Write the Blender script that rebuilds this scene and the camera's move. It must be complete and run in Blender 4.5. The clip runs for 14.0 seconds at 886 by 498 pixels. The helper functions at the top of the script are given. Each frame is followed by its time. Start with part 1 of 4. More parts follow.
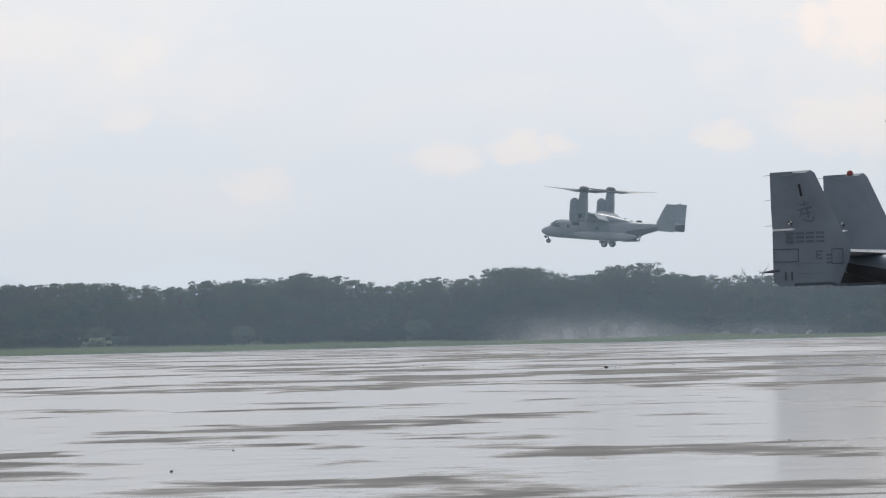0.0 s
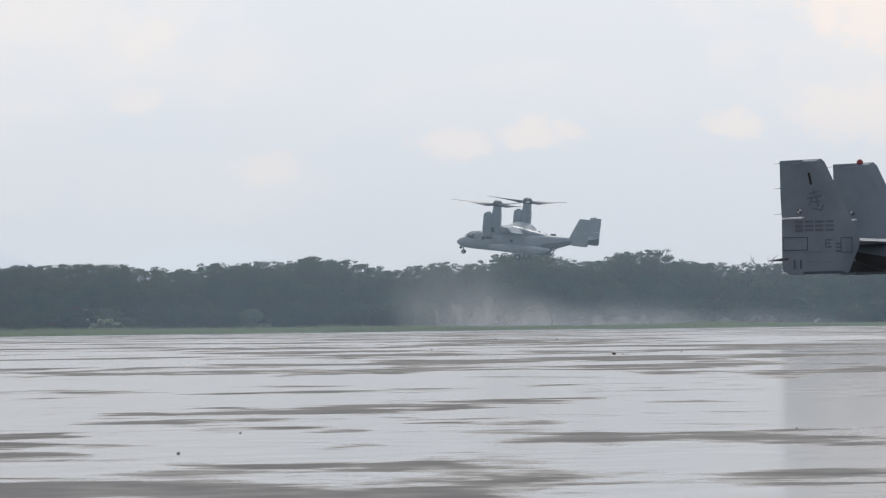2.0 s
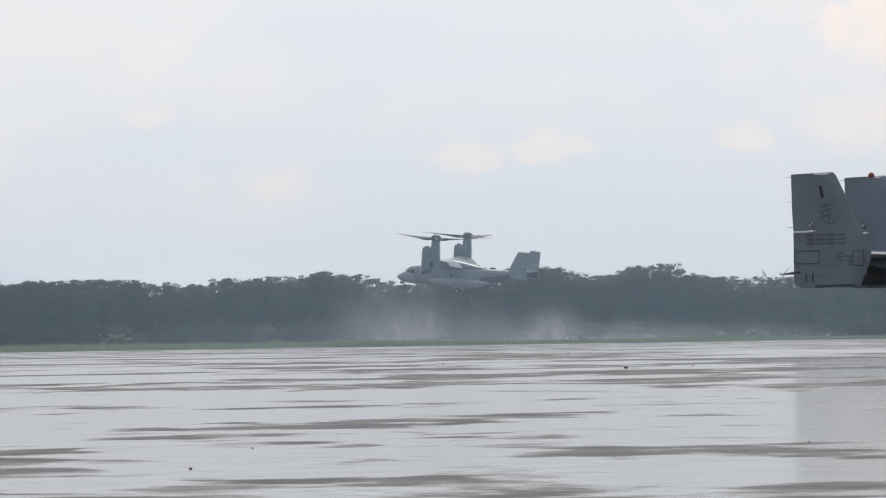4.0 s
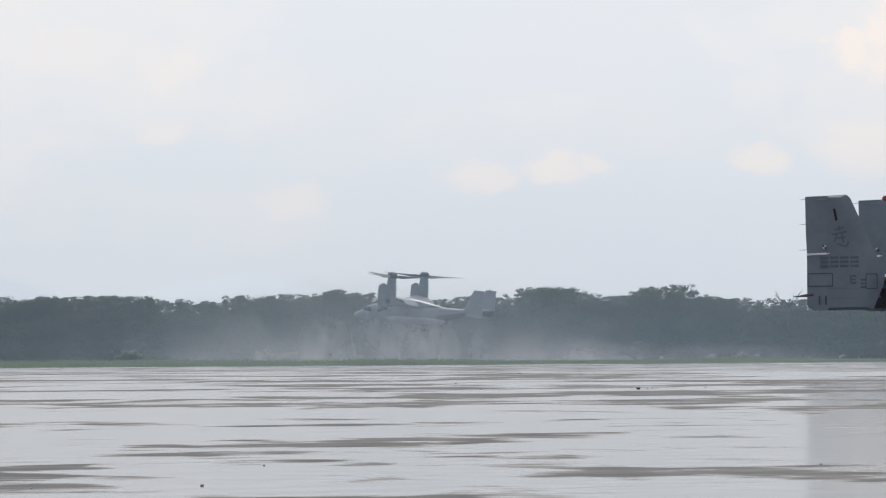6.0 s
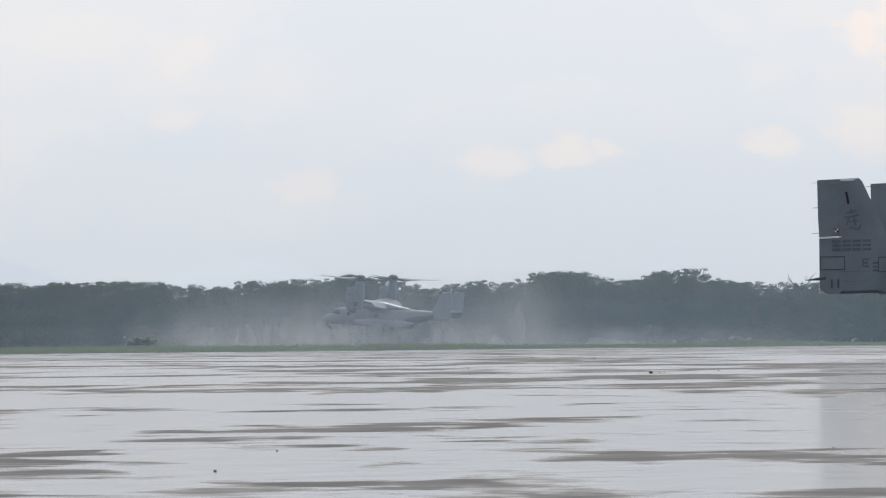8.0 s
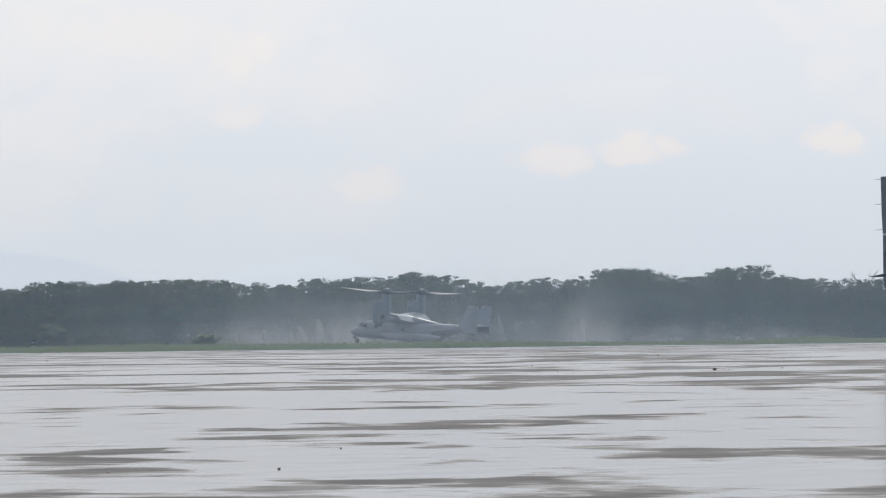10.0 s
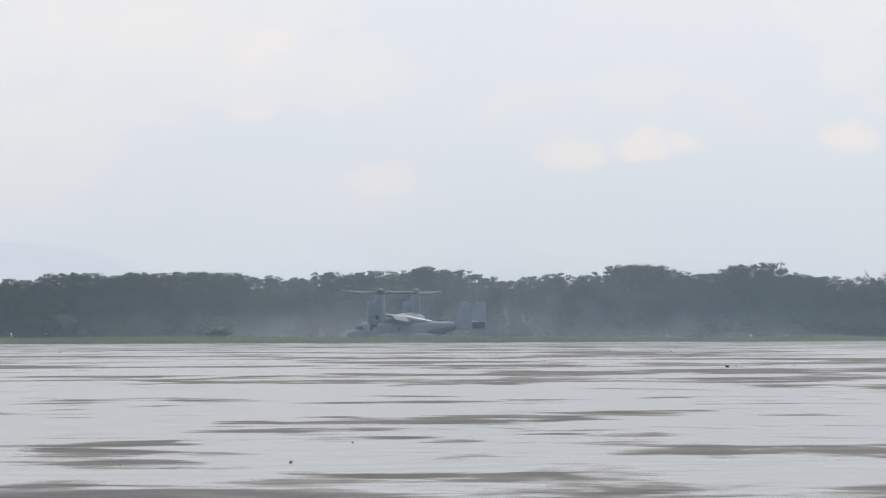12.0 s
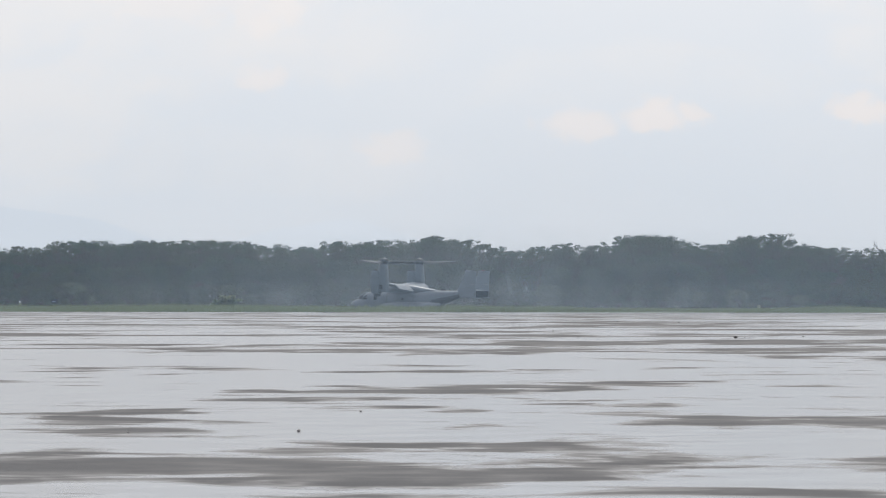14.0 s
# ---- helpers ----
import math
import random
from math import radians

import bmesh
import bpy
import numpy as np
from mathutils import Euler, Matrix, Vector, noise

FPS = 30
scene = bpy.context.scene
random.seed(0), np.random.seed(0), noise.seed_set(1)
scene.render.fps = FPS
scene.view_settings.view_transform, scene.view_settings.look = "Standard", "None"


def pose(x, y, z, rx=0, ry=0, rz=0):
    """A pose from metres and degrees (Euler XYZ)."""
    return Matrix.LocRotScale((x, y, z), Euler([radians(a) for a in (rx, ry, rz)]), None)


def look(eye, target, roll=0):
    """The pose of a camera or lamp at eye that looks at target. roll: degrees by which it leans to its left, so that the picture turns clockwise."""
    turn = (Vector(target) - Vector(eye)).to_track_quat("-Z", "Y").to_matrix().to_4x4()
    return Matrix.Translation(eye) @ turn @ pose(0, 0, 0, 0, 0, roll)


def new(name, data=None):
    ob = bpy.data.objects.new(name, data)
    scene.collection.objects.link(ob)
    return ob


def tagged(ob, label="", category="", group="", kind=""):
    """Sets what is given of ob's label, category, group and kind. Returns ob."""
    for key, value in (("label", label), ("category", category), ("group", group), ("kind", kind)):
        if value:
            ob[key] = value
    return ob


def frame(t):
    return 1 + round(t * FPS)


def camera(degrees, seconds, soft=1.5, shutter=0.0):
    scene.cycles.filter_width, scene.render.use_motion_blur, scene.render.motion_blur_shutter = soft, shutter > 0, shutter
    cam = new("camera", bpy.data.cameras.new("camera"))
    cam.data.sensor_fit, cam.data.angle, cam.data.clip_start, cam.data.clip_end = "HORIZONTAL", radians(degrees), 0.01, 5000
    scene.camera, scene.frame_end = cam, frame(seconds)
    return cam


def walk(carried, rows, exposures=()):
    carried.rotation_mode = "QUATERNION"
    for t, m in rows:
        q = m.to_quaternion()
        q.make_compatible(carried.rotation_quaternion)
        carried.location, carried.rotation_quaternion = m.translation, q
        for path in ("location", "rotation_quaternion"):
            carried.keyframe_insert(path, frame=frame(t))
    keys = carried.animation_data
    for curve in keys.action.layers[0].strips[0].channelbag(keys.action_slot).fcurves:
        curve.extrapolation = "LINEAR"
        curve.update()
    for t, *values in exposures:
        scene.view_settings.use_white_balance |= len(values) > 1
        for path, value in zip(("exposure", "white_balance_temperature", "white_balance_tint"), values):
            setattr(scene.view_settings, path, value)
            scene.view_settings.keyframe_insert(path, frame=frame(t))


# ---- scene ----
# ---- camera: held by hand on one spot, low over the wet apron, long lens ----
cam = camera(8.0, 14.0, soft=1.2)
EYE = 0.7
AIM = ((0.0, -1.1455, .7855, -1.2543), (0.5, -1.0943, .8176, -.8034), (1.0, -1.0729, .7632, -.5177),
       (1.5, -1.0885, .7153, -.49), (2.0, -1.0612, .6488, -.6631), (2.5, -1.0358, .5981, -.831),
       (3.0, -.9834, .6272, -.9281), (5.5, -.8553, .9572, -.4275), (6.0, -.8377, .9557, -.3168),
       (6.5, -.867, .9217, -.3274), (7.0, -.8909, .8857, -.3996), (7.5, -.844, .8583, -.4993),
       (8.0, -.7265, .8177, -.5063), (8.5, -.5967, .7377, -.5741), (9.0, -.3414, .715, -.5741),
       (9.2, -.2639, .7293, -.5843), (11.3, -.0944, .8487, -.6217), (11.5, -.0582, .8274, -.3716),
       (12.0, -.0295, .7523, -.1351), (12.5, 0, .6848, 0), (13.0, .0158, .59, .0268),
       (13.5, .0403, .4939, .0861), (14.0, .0498, .4771, .131))
walk(cam, [(t, pose(0, 0, EYE, 90 + p, 0, w) @ pose(0, 0, 0, 0, 0, r)) for t, w, p, r in AIM])

# ---- world and light ----


class Nodes:
    """A short hand for node trees."""

    def __init__(self, tree):
        self.t = tree
        tree.nodes.clear()

    def __call__(self, kind, _out=0, **ins):
        n = self.t.nodes.new(kind)
        for k, v in ins.items():
            if k[0] == "_":
                continue
            key = int(k[1:]) if k[0] == "i" and k[1:].isdigit() else k.replace("_", " ")
            if isinstance(v, bpy.types.NodeSocket):
                self.t.links.new(v, n.inputs[key])
            else:
                n.inputs[key].default_value = v
        return n

    def math(self, op, a, b=0.0, clamp=False):
        n = self("ShaderNodeMath", i0=a, i1=b)
        n.operation, n.use_clamp = op, clamp
        return n.outputs[0]

    def step(self, x, lo, hi, a=0.0, b=1.0):
        n = self("ShaderNodeMapRange", i0=x, i1=lo, i2=hi, i3=a, i4=b)
        n.interpolation_type = "SMOOTHSTEP"
        return n.outputs[0]

    def mix(self, f, a, b):
        n = self.t.nodes.new("ShaderNodeMix")
        n.data_type = "RGBA"
        for i, v in ((0, f), (6, a), (7, b)):
            if isinstance(v, bpy.types.NodeSocket):
                self.t.links.new(v, n.inputs[i])
            else:
                n.inputs[i].default_value = v if i == 0 else (*v, 1)
        return n.outputs[2]

    def noise(self, vec, scale, detail=4.0, rough=.55, distortion=0.0):
        return self("ShaderNodeTexNoise", Vector=vec, Scale=scale, Detail=detail, Roughness=rough, Distortion=distortion).outputs[0]

    def scaled(self, vec, x, y, z):
        return self("ShaderNodeMapping", Vector=vec, Scale=(x, y, z)).outputs[0]


SUN_EL, SUN_AZ = 52.0, 12.0      # the veiled sun stands ahead, a little to the east

world = bpy.data.worlds.new("sky")
scene.world = world
world.use_nodes = True
N = Nodes(world.node_tree)
coord = N("ShaderNodeTexCoord").outputs["Generated"]
sky = N("ShaderNodeTexSky")
sky.sky_type, sky.sun_disc = "NISHITA", False
sky.sun_elevation, sky.sun_rotation = radians(SUN_EL), radians(SUN_AZ)
sky.air_density, sky.dust_density = 1.0, 4.0
xyz = N("ShaderNodeSeparateXYZ", Vector=coord)
cx, cy, cz = xyz.outputs[0], xyz.outputs[1], xyz.outputs[2]
ahead = N.math("MAXIMUM", N.math("ABSOLUTE", cy), .05)
su, sv = N.math("DIVIDE", cx, ahead), N.math("DIVIDE", cz, ahead)
flat = N("ShaderNodeCombineXYZ", X=su, Y=sv, Z=cy).outputs[0]
# a thin overcast: bluish veil, whiter banks, small cream tufts
veil = N.mix(N.step(sv, 0.0, .06), (7.95, 8.35, 8.95), (8.1, 8.5, 9.1))
veil = N.mix(N.step(sv, .06, .30), veil, (9.3, 9.15, 9.3))
bank = N.step(N.noise(N.scaled(flat, 34, 52, 3), 1.0, 6, .55, .5), .36, .64)
billow = N.math("SUBTRACT", N.noise(N.scaled(flat, 1, 1.5, .1), 60, 5, .6, .6), .5)
fringe = N.math("SUBTRACT", N.noise(N.scaled(flat, 1, 1.3, .1), 210, 7, .66, .6), .5)


def cloud_field(rows, ragged, outer, inner):
    """The union of soft-edged clouds: rows of place, half width, half height and density."""
    field = None
    for u, v, a, b, k in rows:
        e = N.math("ADD", N.math("POWER", N.math("MULTIPLY", N.math("SUBTRACT", su, u), 1 / a), 2), N.math("POWER", N.math("MULTIPLY", N.math("SUBTRACT", sv, v), 1 / b), 2))
        m = N.math("MULTIPLY", N.step(N.math("ADD", e, ragged), outer, inner), k)
        field = m if field is None else N.math("MAXIMUM", field, m)
    return field


# broad pale banks, brightest to the west and high in the east
banks = cloud_field(((-.052, .050, .040, .020, .9), (-.016, .041, .020, .0075, .65), (-.075, .030, .030, .014, .7), (.092, .046, .032, .020, .75), (.030, .035, .030, .006, .35), (-.030, .022, .030, .006, .3)),
                    N.math("MULTIPLY", billow, 3.2), 1.35, .1)
veil = N.mix(N.math("MULTIPLY", N.math("MULTIPLY", banks, N.math("ADD", N.math("MULTIPLY", bank, .55), .45)), .9), veil, (9.25, 8.95, 8.85))
veil = N.mix(N.math("MULTIPLY", bank, .22), veil, (8.8, 8.8, 9.0))
tufts = cloud_field(((.0202, .0278, .0058, .0026, .7), (.0345, .0296, .0068, .0026, .8), (.0650, .0306, .0046, .0026, .8), (-.0087, .0244, .0052, .0028, .5), (-.0295, .0352, .0036, .0028, .6),
                     (.0880, .0475, .0130, .0058, 1.15), (.0850, .0325, .0100, .0048, .7), (.0960, .0530, .0120, .0085, 1.1), (-.0290, .0455, .0055, .0032, .4), (-.0410, .0480, .013, .004, .3)),
                    N.math("ADD", N.math("MULTIPLY", fringe, 4.6), N.math("MULTIPLY", billow, 2.0)), 1.55, .25)
veil = N.mix(N.math("MULTIPLY", tufts, .85), veil, (9.95, 9.1, 8.7))
# the sky is brighter on the sun's side than behind the viewer, and greyer overhead
back = N.step(cy, .35, -.55, 1.0, .5)
dome = N("ShaderNodeVectorMath", i0=veil, i1=N("ShaderNodeCombineXYZ", X=back, Y=back, Z=N.math("POWER", back, .85)).outputs[0])
dome.operation = "MULTIPLY"
tone = N.mix(.97, sky.outputs[0], dome.outputs[0])
bg = N("ShaderNodeBackground", Color=tone, Strength=.0975)
world.node_tree.links.new(bg.outputs[0], N("ShaderNodeOutputWorld").inputs[0])

sun = new("sun", bpy.data.lights.new("sun", "SUN"))
sun.data.energy, sun.data.angle, sun.data.color = 1.5, radians(12), (1, .95, .88)
sun.matrix_world = look((0, 0, 0), (-math.sin(radians(SUN_AZ)) * math.cos(radians(SUN_EL)), -math.cos(radians(SUN_AZ)) * math.cos(radians(SUN_EL)), -math.sin(radians(SUN_EL))))

# ---- materials ----


def material(name, colour, rough=.6, metal=0.0, vary=.25, scale=1.5, grain=14.0, bump=.15, far=.02, wear=None, random_by=None, spec=.5, thin=0.0):
    """A surface with stains at one scale, grain at a finer one, and a light relief."""
    m = bpy.data.materials.new(name)
    m.use_nodes = True
    n = Nodes(m.node_tree)
    at = n("ShaderNodeTexCoord").outputs["Object"]
    big, fine = n.noise(at, scale, 5, .6, .3), n.noise(at, grain, 4, .65)
    dark, light = [c * (1 - vary) for c in colour], [min(1, c * (1 + vary)) for c in colour]
    tint = n.mix(n.step(big, .3, .7), dark, light)
    tint = n.mix(n.math("MULTIPLY", n.step(fine, .35, .75), .35), tint, light if wear is None else wear)
    if random_by == "island":
        r = n("ShaderNodeNewGeometry").outputs["Random Per Island"]
        tint = n.mix(n.math("MULTIPLY", r, .6), tint, [c * (1 + 1.2 * vary) for c in colour])
    if random_by:
        r = n("ShaderNodeObjectInfo").outputs["Random"]
        tint = n.mix(n.math("MULTIPLY", r, .5), tint, [colour[0] * (1 + vary), colour[1] * .95, colour[2] * (1 - .6 * vary)])
    b = n("ShaderNodeBump", Strength=bump, Distance=far, Height=n.math("ADD", big, n.math("MULTIPLY", fine, .5)))
    s = n("ShaderNodeBsdfPrincipled", Base_Color=tint, Roughness=n.step(fine, .2, .8, max(.02, rough - .1), min(1, rough + .1)), Metallic=metal, Normal=b.outputs[0])
    s.inputs["Specular IOR Level"].default_value = spec
    if thin:
        s = n("ShaderNodeMixShader", i0=thin, i1=s.outputs[0], i2=n("ShaderNodeBsdfTranslucent", Color=tint).outputs[0])
    m.node_tree.links.new(s.outputs[0], n("ShaderNodeOutputMaterial").inputs[0])
    return m


def wet_concrete():
    """Apron concrete after rain: a film of water with damp and half dry patches standing out of it."""
    m = bpy.data.materials.new("wet_concrete")
    m.use_nodes = True
    n = Nodes(m.node_tree)
    at = n("ShaderNodeTexCoord").outputs["Object"]
    sep = n("ShaderNodeSeparateXYZ", Vector=at)
    y = sep.outputs[1]
    bays = n.math("SUBTRACT", n.noise(n.scaled(at, .10, .072, 1), 1.0, 3, .5, .3), .5)
    pools = n.math("SUBTRACT", n.noise(n.scaled(at, .40, .15, 1), 1.0, 3, .5, .5), .5)
    patch = n.math("SUBTRACT", n.noise(n.scaled(at, .75, .50, 1), 1.0, 4, .55, .6), .5)
    small = n.noise(n.scaled(at, 1.6, 1.3, 1), 1.0, 4, .6)
    dry = n.math("ADD", n.math("MULTIPLY", bays, n.step(y, 60, 150, .30, 1.25)), n.math("ADD", n.math("MULTIPLY", pools, n.step(y, 40, 90, .50, .75)), n.math("MULTIPLY", patch, n.step(y, 90, 30, .30, .55))))
    dry = n.math("ADD", dry, n.math("MULTIPLY", n.math("SUBTRACT", small, .5), .10))
    # the slab falls to a shallow basin, under water nearly all over, and rises again to the drier foreground
    fall = n.math("ADD", n.math("ADD", n.step(y, 40, 24, 0, .055), n.step(y, 70, 120, 0, .050)), .437)
    dry = n.math("ADD", n.math("ADD", dry, fall), n.step(sep.outputs[0], -5, 9, -.016, .020))
    # shallow rises in the slab that stand out of the water: x, y, half width, half length, how dry
    fray = n.math("MULTIPLY", n.math("SUBTRACT", n.noise(n.scaled(at, 1.3, .40, 1), 1.0, 5, .65, .5), .5), 3.0)
    rises = None
    for x, y, a, c, k in ((-.64, 50.6, 1.52, 2.9, 1), (-1.9, 58.2, .54, 1.9, .8), (0, 90.8, 1.9, 6.3, .9), (-1.36, 68.9, 1.82, 4.2, .5), (-1.77, 38.9, .34, 1.35, .8), (-1.43, 33.3, .44, 2, .8), (.11, 40.6, .26, .94, .8),
                          (2.02, 36.3, 1.32, 2.3, 1), (4.34, 67.5, .43, 4, .8), (3.85, 90.9, 2.08, 7.5, .7), (.05, 36.3, .67, 1.7, .9), (-.47, 29.6, 1.08, 1.8, .5), (1.55, 27.9, 1.01, 2.2, .7), (6.33, 141.6, 2.3, 10, .5), (-3.28, 113.3, 1.8, 6.5, .5),
                          (-2.1, 38.2, .60, 2.9, .95), (-1.55, 34, .5, 1.3, .8), (-.5, 26.6, 1.7, 2.2, .85), (-2.0, 29.5, .5, 1.6, .7), (5.6, 66, .8, 9, .4), (8.3, 98, 1.2, 16, .45)):
        e = n.math("ADD", n.math("POWER", n.math("MULTIPLY", n.math("SUBTRACT", sep.outputs[0], x), 1 / a), 2), n.math("POWER", n.math("MULTIPLY", n.math("SUBTRACT", sep.outputs[1], y), 1 / c), 2))
        r = n.math("MULTIPLY", n.step(n.math("ADD", e, fray), 1.5, -.3), .125 * k)
        rises = r if rises is None else n.math("MAXIMUM", rises, r)
    blend = n.step(y, 65, 26, .006, .075)      # the film thins out gently on the drier foreground
    damp = n.step(n.math("ADD", dry, rises), n.math("SUBTRACT", .480, blend), n.math("ADD", .562, blend))
    grit = n.noise(at, 60, 3, .7)
    tint = n.mix(damp, (.054, .058, .064), (.052, .056, .062))
    tint = n.mix(n.math("MULTIPLY", n.step(grit, .4, .7), .4), tint, (.088, .092, .099))
    rough = n.math("ADD", n.math("MULTIPLY", damp, n.step(n.math("ADD", small, patch), .25, .75, .48, .72)), n.step(small, .3, .7, .13, .17))
    b = n("ShaderNodeBump", Strength=n.math("MULTIPLY", damp, .5), Distance=.006, Height=grit)
    s = n("ShaderNodeBsdfPrincipled", Base_Color=tint, Roughness=rough, Normal=b.outputs[0])
    s.inputs["IOR"].default_value = 1.6
    m.node_tree.links.new(s.outputs[0], n("ShaderNodeOutputMaterial").inputs[0])
    return m


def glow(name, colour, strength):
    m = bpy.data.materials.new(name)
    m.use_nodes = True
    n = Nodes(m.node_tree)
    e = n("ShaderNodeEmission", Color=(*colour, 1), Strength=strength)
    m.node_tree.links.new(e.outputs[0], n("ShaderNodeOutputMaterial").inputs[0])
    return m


CONCRETE = wet_concrete()
SOIL = material("grassy_soil", (.07, .085, .04), .9, vary=.35, scale=.4, grain=5, bump=.5)
GRASS = material("grass_blades", (.185, .255, .155), .7, vary=.42, scale=.06, grain=1, bump=0, random_by="island", thin=.38)
RUNWAY = material("runway_asphalt", (.06, .06, .06), .55, vary=.3, scale=.3, grain=12)
LEAF = material("leaves", (.066, .092, .052), .55, vary=.62, scale=.75, grain=3, bump=0, random_by="island", spec=.3, thin=.3)
LEAF_PALE = material("pale_leaves", (.11, .14, .08), .55, vary=.4, scale=.35, grain=3, bump=0, random_by="island", spec=.3)
VERGE = material("pale_verge_leaves", (.31, .38, .27), .65, vary=.35, scale=.5, grain=3, bump=0, random_by="island", spec=.3, thin=.4)
BARK = material("bark", (.12, .095, .075), .9, vary=.35, scale=2, grain=18, bump=.6)
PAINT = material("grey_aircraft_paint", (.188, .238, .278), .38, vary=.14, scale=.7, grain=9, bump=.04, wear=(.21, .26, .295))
# PAINT in a lighter tone, for the landing aircraft
PAINT_FLY = material("lighter_grey_paint", (.25, .29, .33), .36, vary=.16, scale=.7, grain=9, bump=.04, wear=(.28, .32, .35))
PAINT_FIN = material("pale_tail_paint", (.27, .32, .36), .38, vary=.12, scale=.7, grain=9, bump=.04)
PAINT_LIGHT = material("pale_grey_paint", (.30, .342, .38), .32, vary=.14, scale=.8, grain=9, bump=.04)
PAINT_DARK = material("dark_grey_paint", (.10, .115, .13), .55, vary=.2, scale=.9, grain=9, bump=.04)
UNDER = material("dark_underside", (.045, .05, .056), .7, vary=.3, bump=0)
MARK = material("faded_dark_marking", (.118, .150, .178), .6, vary=.2, scale=3, grain=20, bump=.0)
LINE = material("panel_joint", (.075, .09, .105), .7, vary=.2, scale=3, grain=20, bump=.0)
BLACK = material("black_marking", (.02, .02, .022), .6, vary=.2, bump=0)
WHITE = material("bare_bright_edge", (.7, .71, .72), .4, vary=.1, bump=0)
BLADE = material("rotor_blade_grey", (.05, .057, .064), .45, vary=.2, scale=.8, grain=10, bump=.03)
METAL = material("oiled_steel", (.28, .28, .28), .35, .9, vary=.2, scale=3)
RUBBER = material("tyre_rubber", (.025, .025, .026), .8, vary=.3, scale=6)
DARK = material("dark_opening", (.02, .021, .023), .8, vary=.3)
GLASS = material("cockpit_glass", (.03, .04, .045), .06, vary=.1, bump=0, spec=.8)
RED = material("red_lens", (.22, .035, .035), .25, vary=.15, bump=0)
STONE = material("dark_stone", (.085, .082, .08), .8, vary=.35, scale=20, grain=90, bump=.6)
PEBBLE = material("pale_pebble", (.42, .41, .40), .8, vary=.3, scale=20, grain=90, bump=.5)
BOARD = material("dark_board", (.03, .03, .03), .7, vary=.2)
# hazed sky tones that glow by themselves; the ridges take no light
HILL = glow("far_hill_haze_glow", (.715, .765, .835), 1.0)
HILL_FAINT = glow("farthest_hill_haze_glow", (.775, .82, .885), 1.0)


def airy(name, colour, amount, soft):
    """See-through sheets for spray and haze: most light passes, the rest scatters on both sides."""
    m = bpy.data.materials.new(name)
    m.use_nodes = True
    n = Nodes(m.node_tree)
    tc = n("ShaderNodeTexCoord")
    if soft:
        # each wisp thins out towards its rim and is uneven inside
        uv = n("ShaderNodeSeparateXYZ", Vector=tc.outputs["UV"])
        r = n.math("SQRT", n.math("ADD", n.math("POWER", n.math("SUBTRACT", uv.outputs[0], .5), 2), n.math("POWER", n.math("SUBTRACT", uv.outputs[1], .5), 2)))
        rim = n.step(r, .5, .06)
        wisp = n.step(n.noise(n.scaled(tc.outputs["Object"], .30, .25, .14), 1.0, 5, .55, .5), .22, .78, .35, 1.0)
        f = n.math("MULTIPLY", n.math("MULTIPLY", rim, wisp), amount)
    else:
        # the haze tint is strongest low down and fades out with height
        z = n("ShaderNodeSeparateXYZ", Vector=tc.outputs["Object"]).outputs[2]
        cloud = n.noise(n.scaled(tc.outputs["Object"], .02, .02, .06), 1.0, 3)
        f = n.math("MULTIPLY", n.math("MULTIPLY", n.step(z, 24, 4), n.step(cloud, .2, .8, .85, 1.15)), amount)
    d = n("ShaderNodeBsdfDiffuse", Color=(*colour, 1))
    t = n("ShaderNodeBsdfTranslucent", Color=(*colour, 1))
    both = n("ShaderNodeMixShader", i0=.55, i1=d.outputs[0], i2=t.outputs[0])
    out = n("ShaderNodeMixShader", i0=f, i1=n("ShaderNodeBsdfTransparent").outputs[0], i2=both.outputs[0])
    m.node_tree.links.new(out.outputs[0], n("ShaderNodeOutputMaterial").inputs[0])
    return m


SPRAY = airy("water_spray", (.92, .92, .92), .44, True)
HAZE = airy("haze_veil", (.60, .81, 1.0), .235, False)
MIST = airy("drifting_mist", (.76, .86, .95), .30, True)

# ---- mesh helpers ----


def mesh_of(name, bm, mat, smooth=True, angle=35):
    me = bpy.data.meshes.new(name)
    bmesh.ops.recalc_face_normals(bm, faces=bm.faces)
    for e in bm.edges:
        e.smooth = not (len(e.link_faces) == 2 and e.calc_face_angle(0) > radians(angle))
    bm.to_mesh(me)
    bm.free()
    for p in me.polygons:
        p.use_smooth = smooth
    for m in mat if isinstance(mat, (list, tuple)) else [mat]:
        me.materials.append(m)
    return me


def part(name, bm, mat, parent, label="", smooth=True):
    ob = new(name, mesh_of(name, bm, mat, smooth))
    ob.parent = parent
    return tagged(ob, label)


def raw(name, verts, faces, mat, smooth=False):
    me = bpy.data.meshes.new(name)
    me.from_pydata(verts, [], faces)
    me.materials.append(mat)
    if smooth:
        for p in me.polygons:
            p.use_smooth = True
    return me


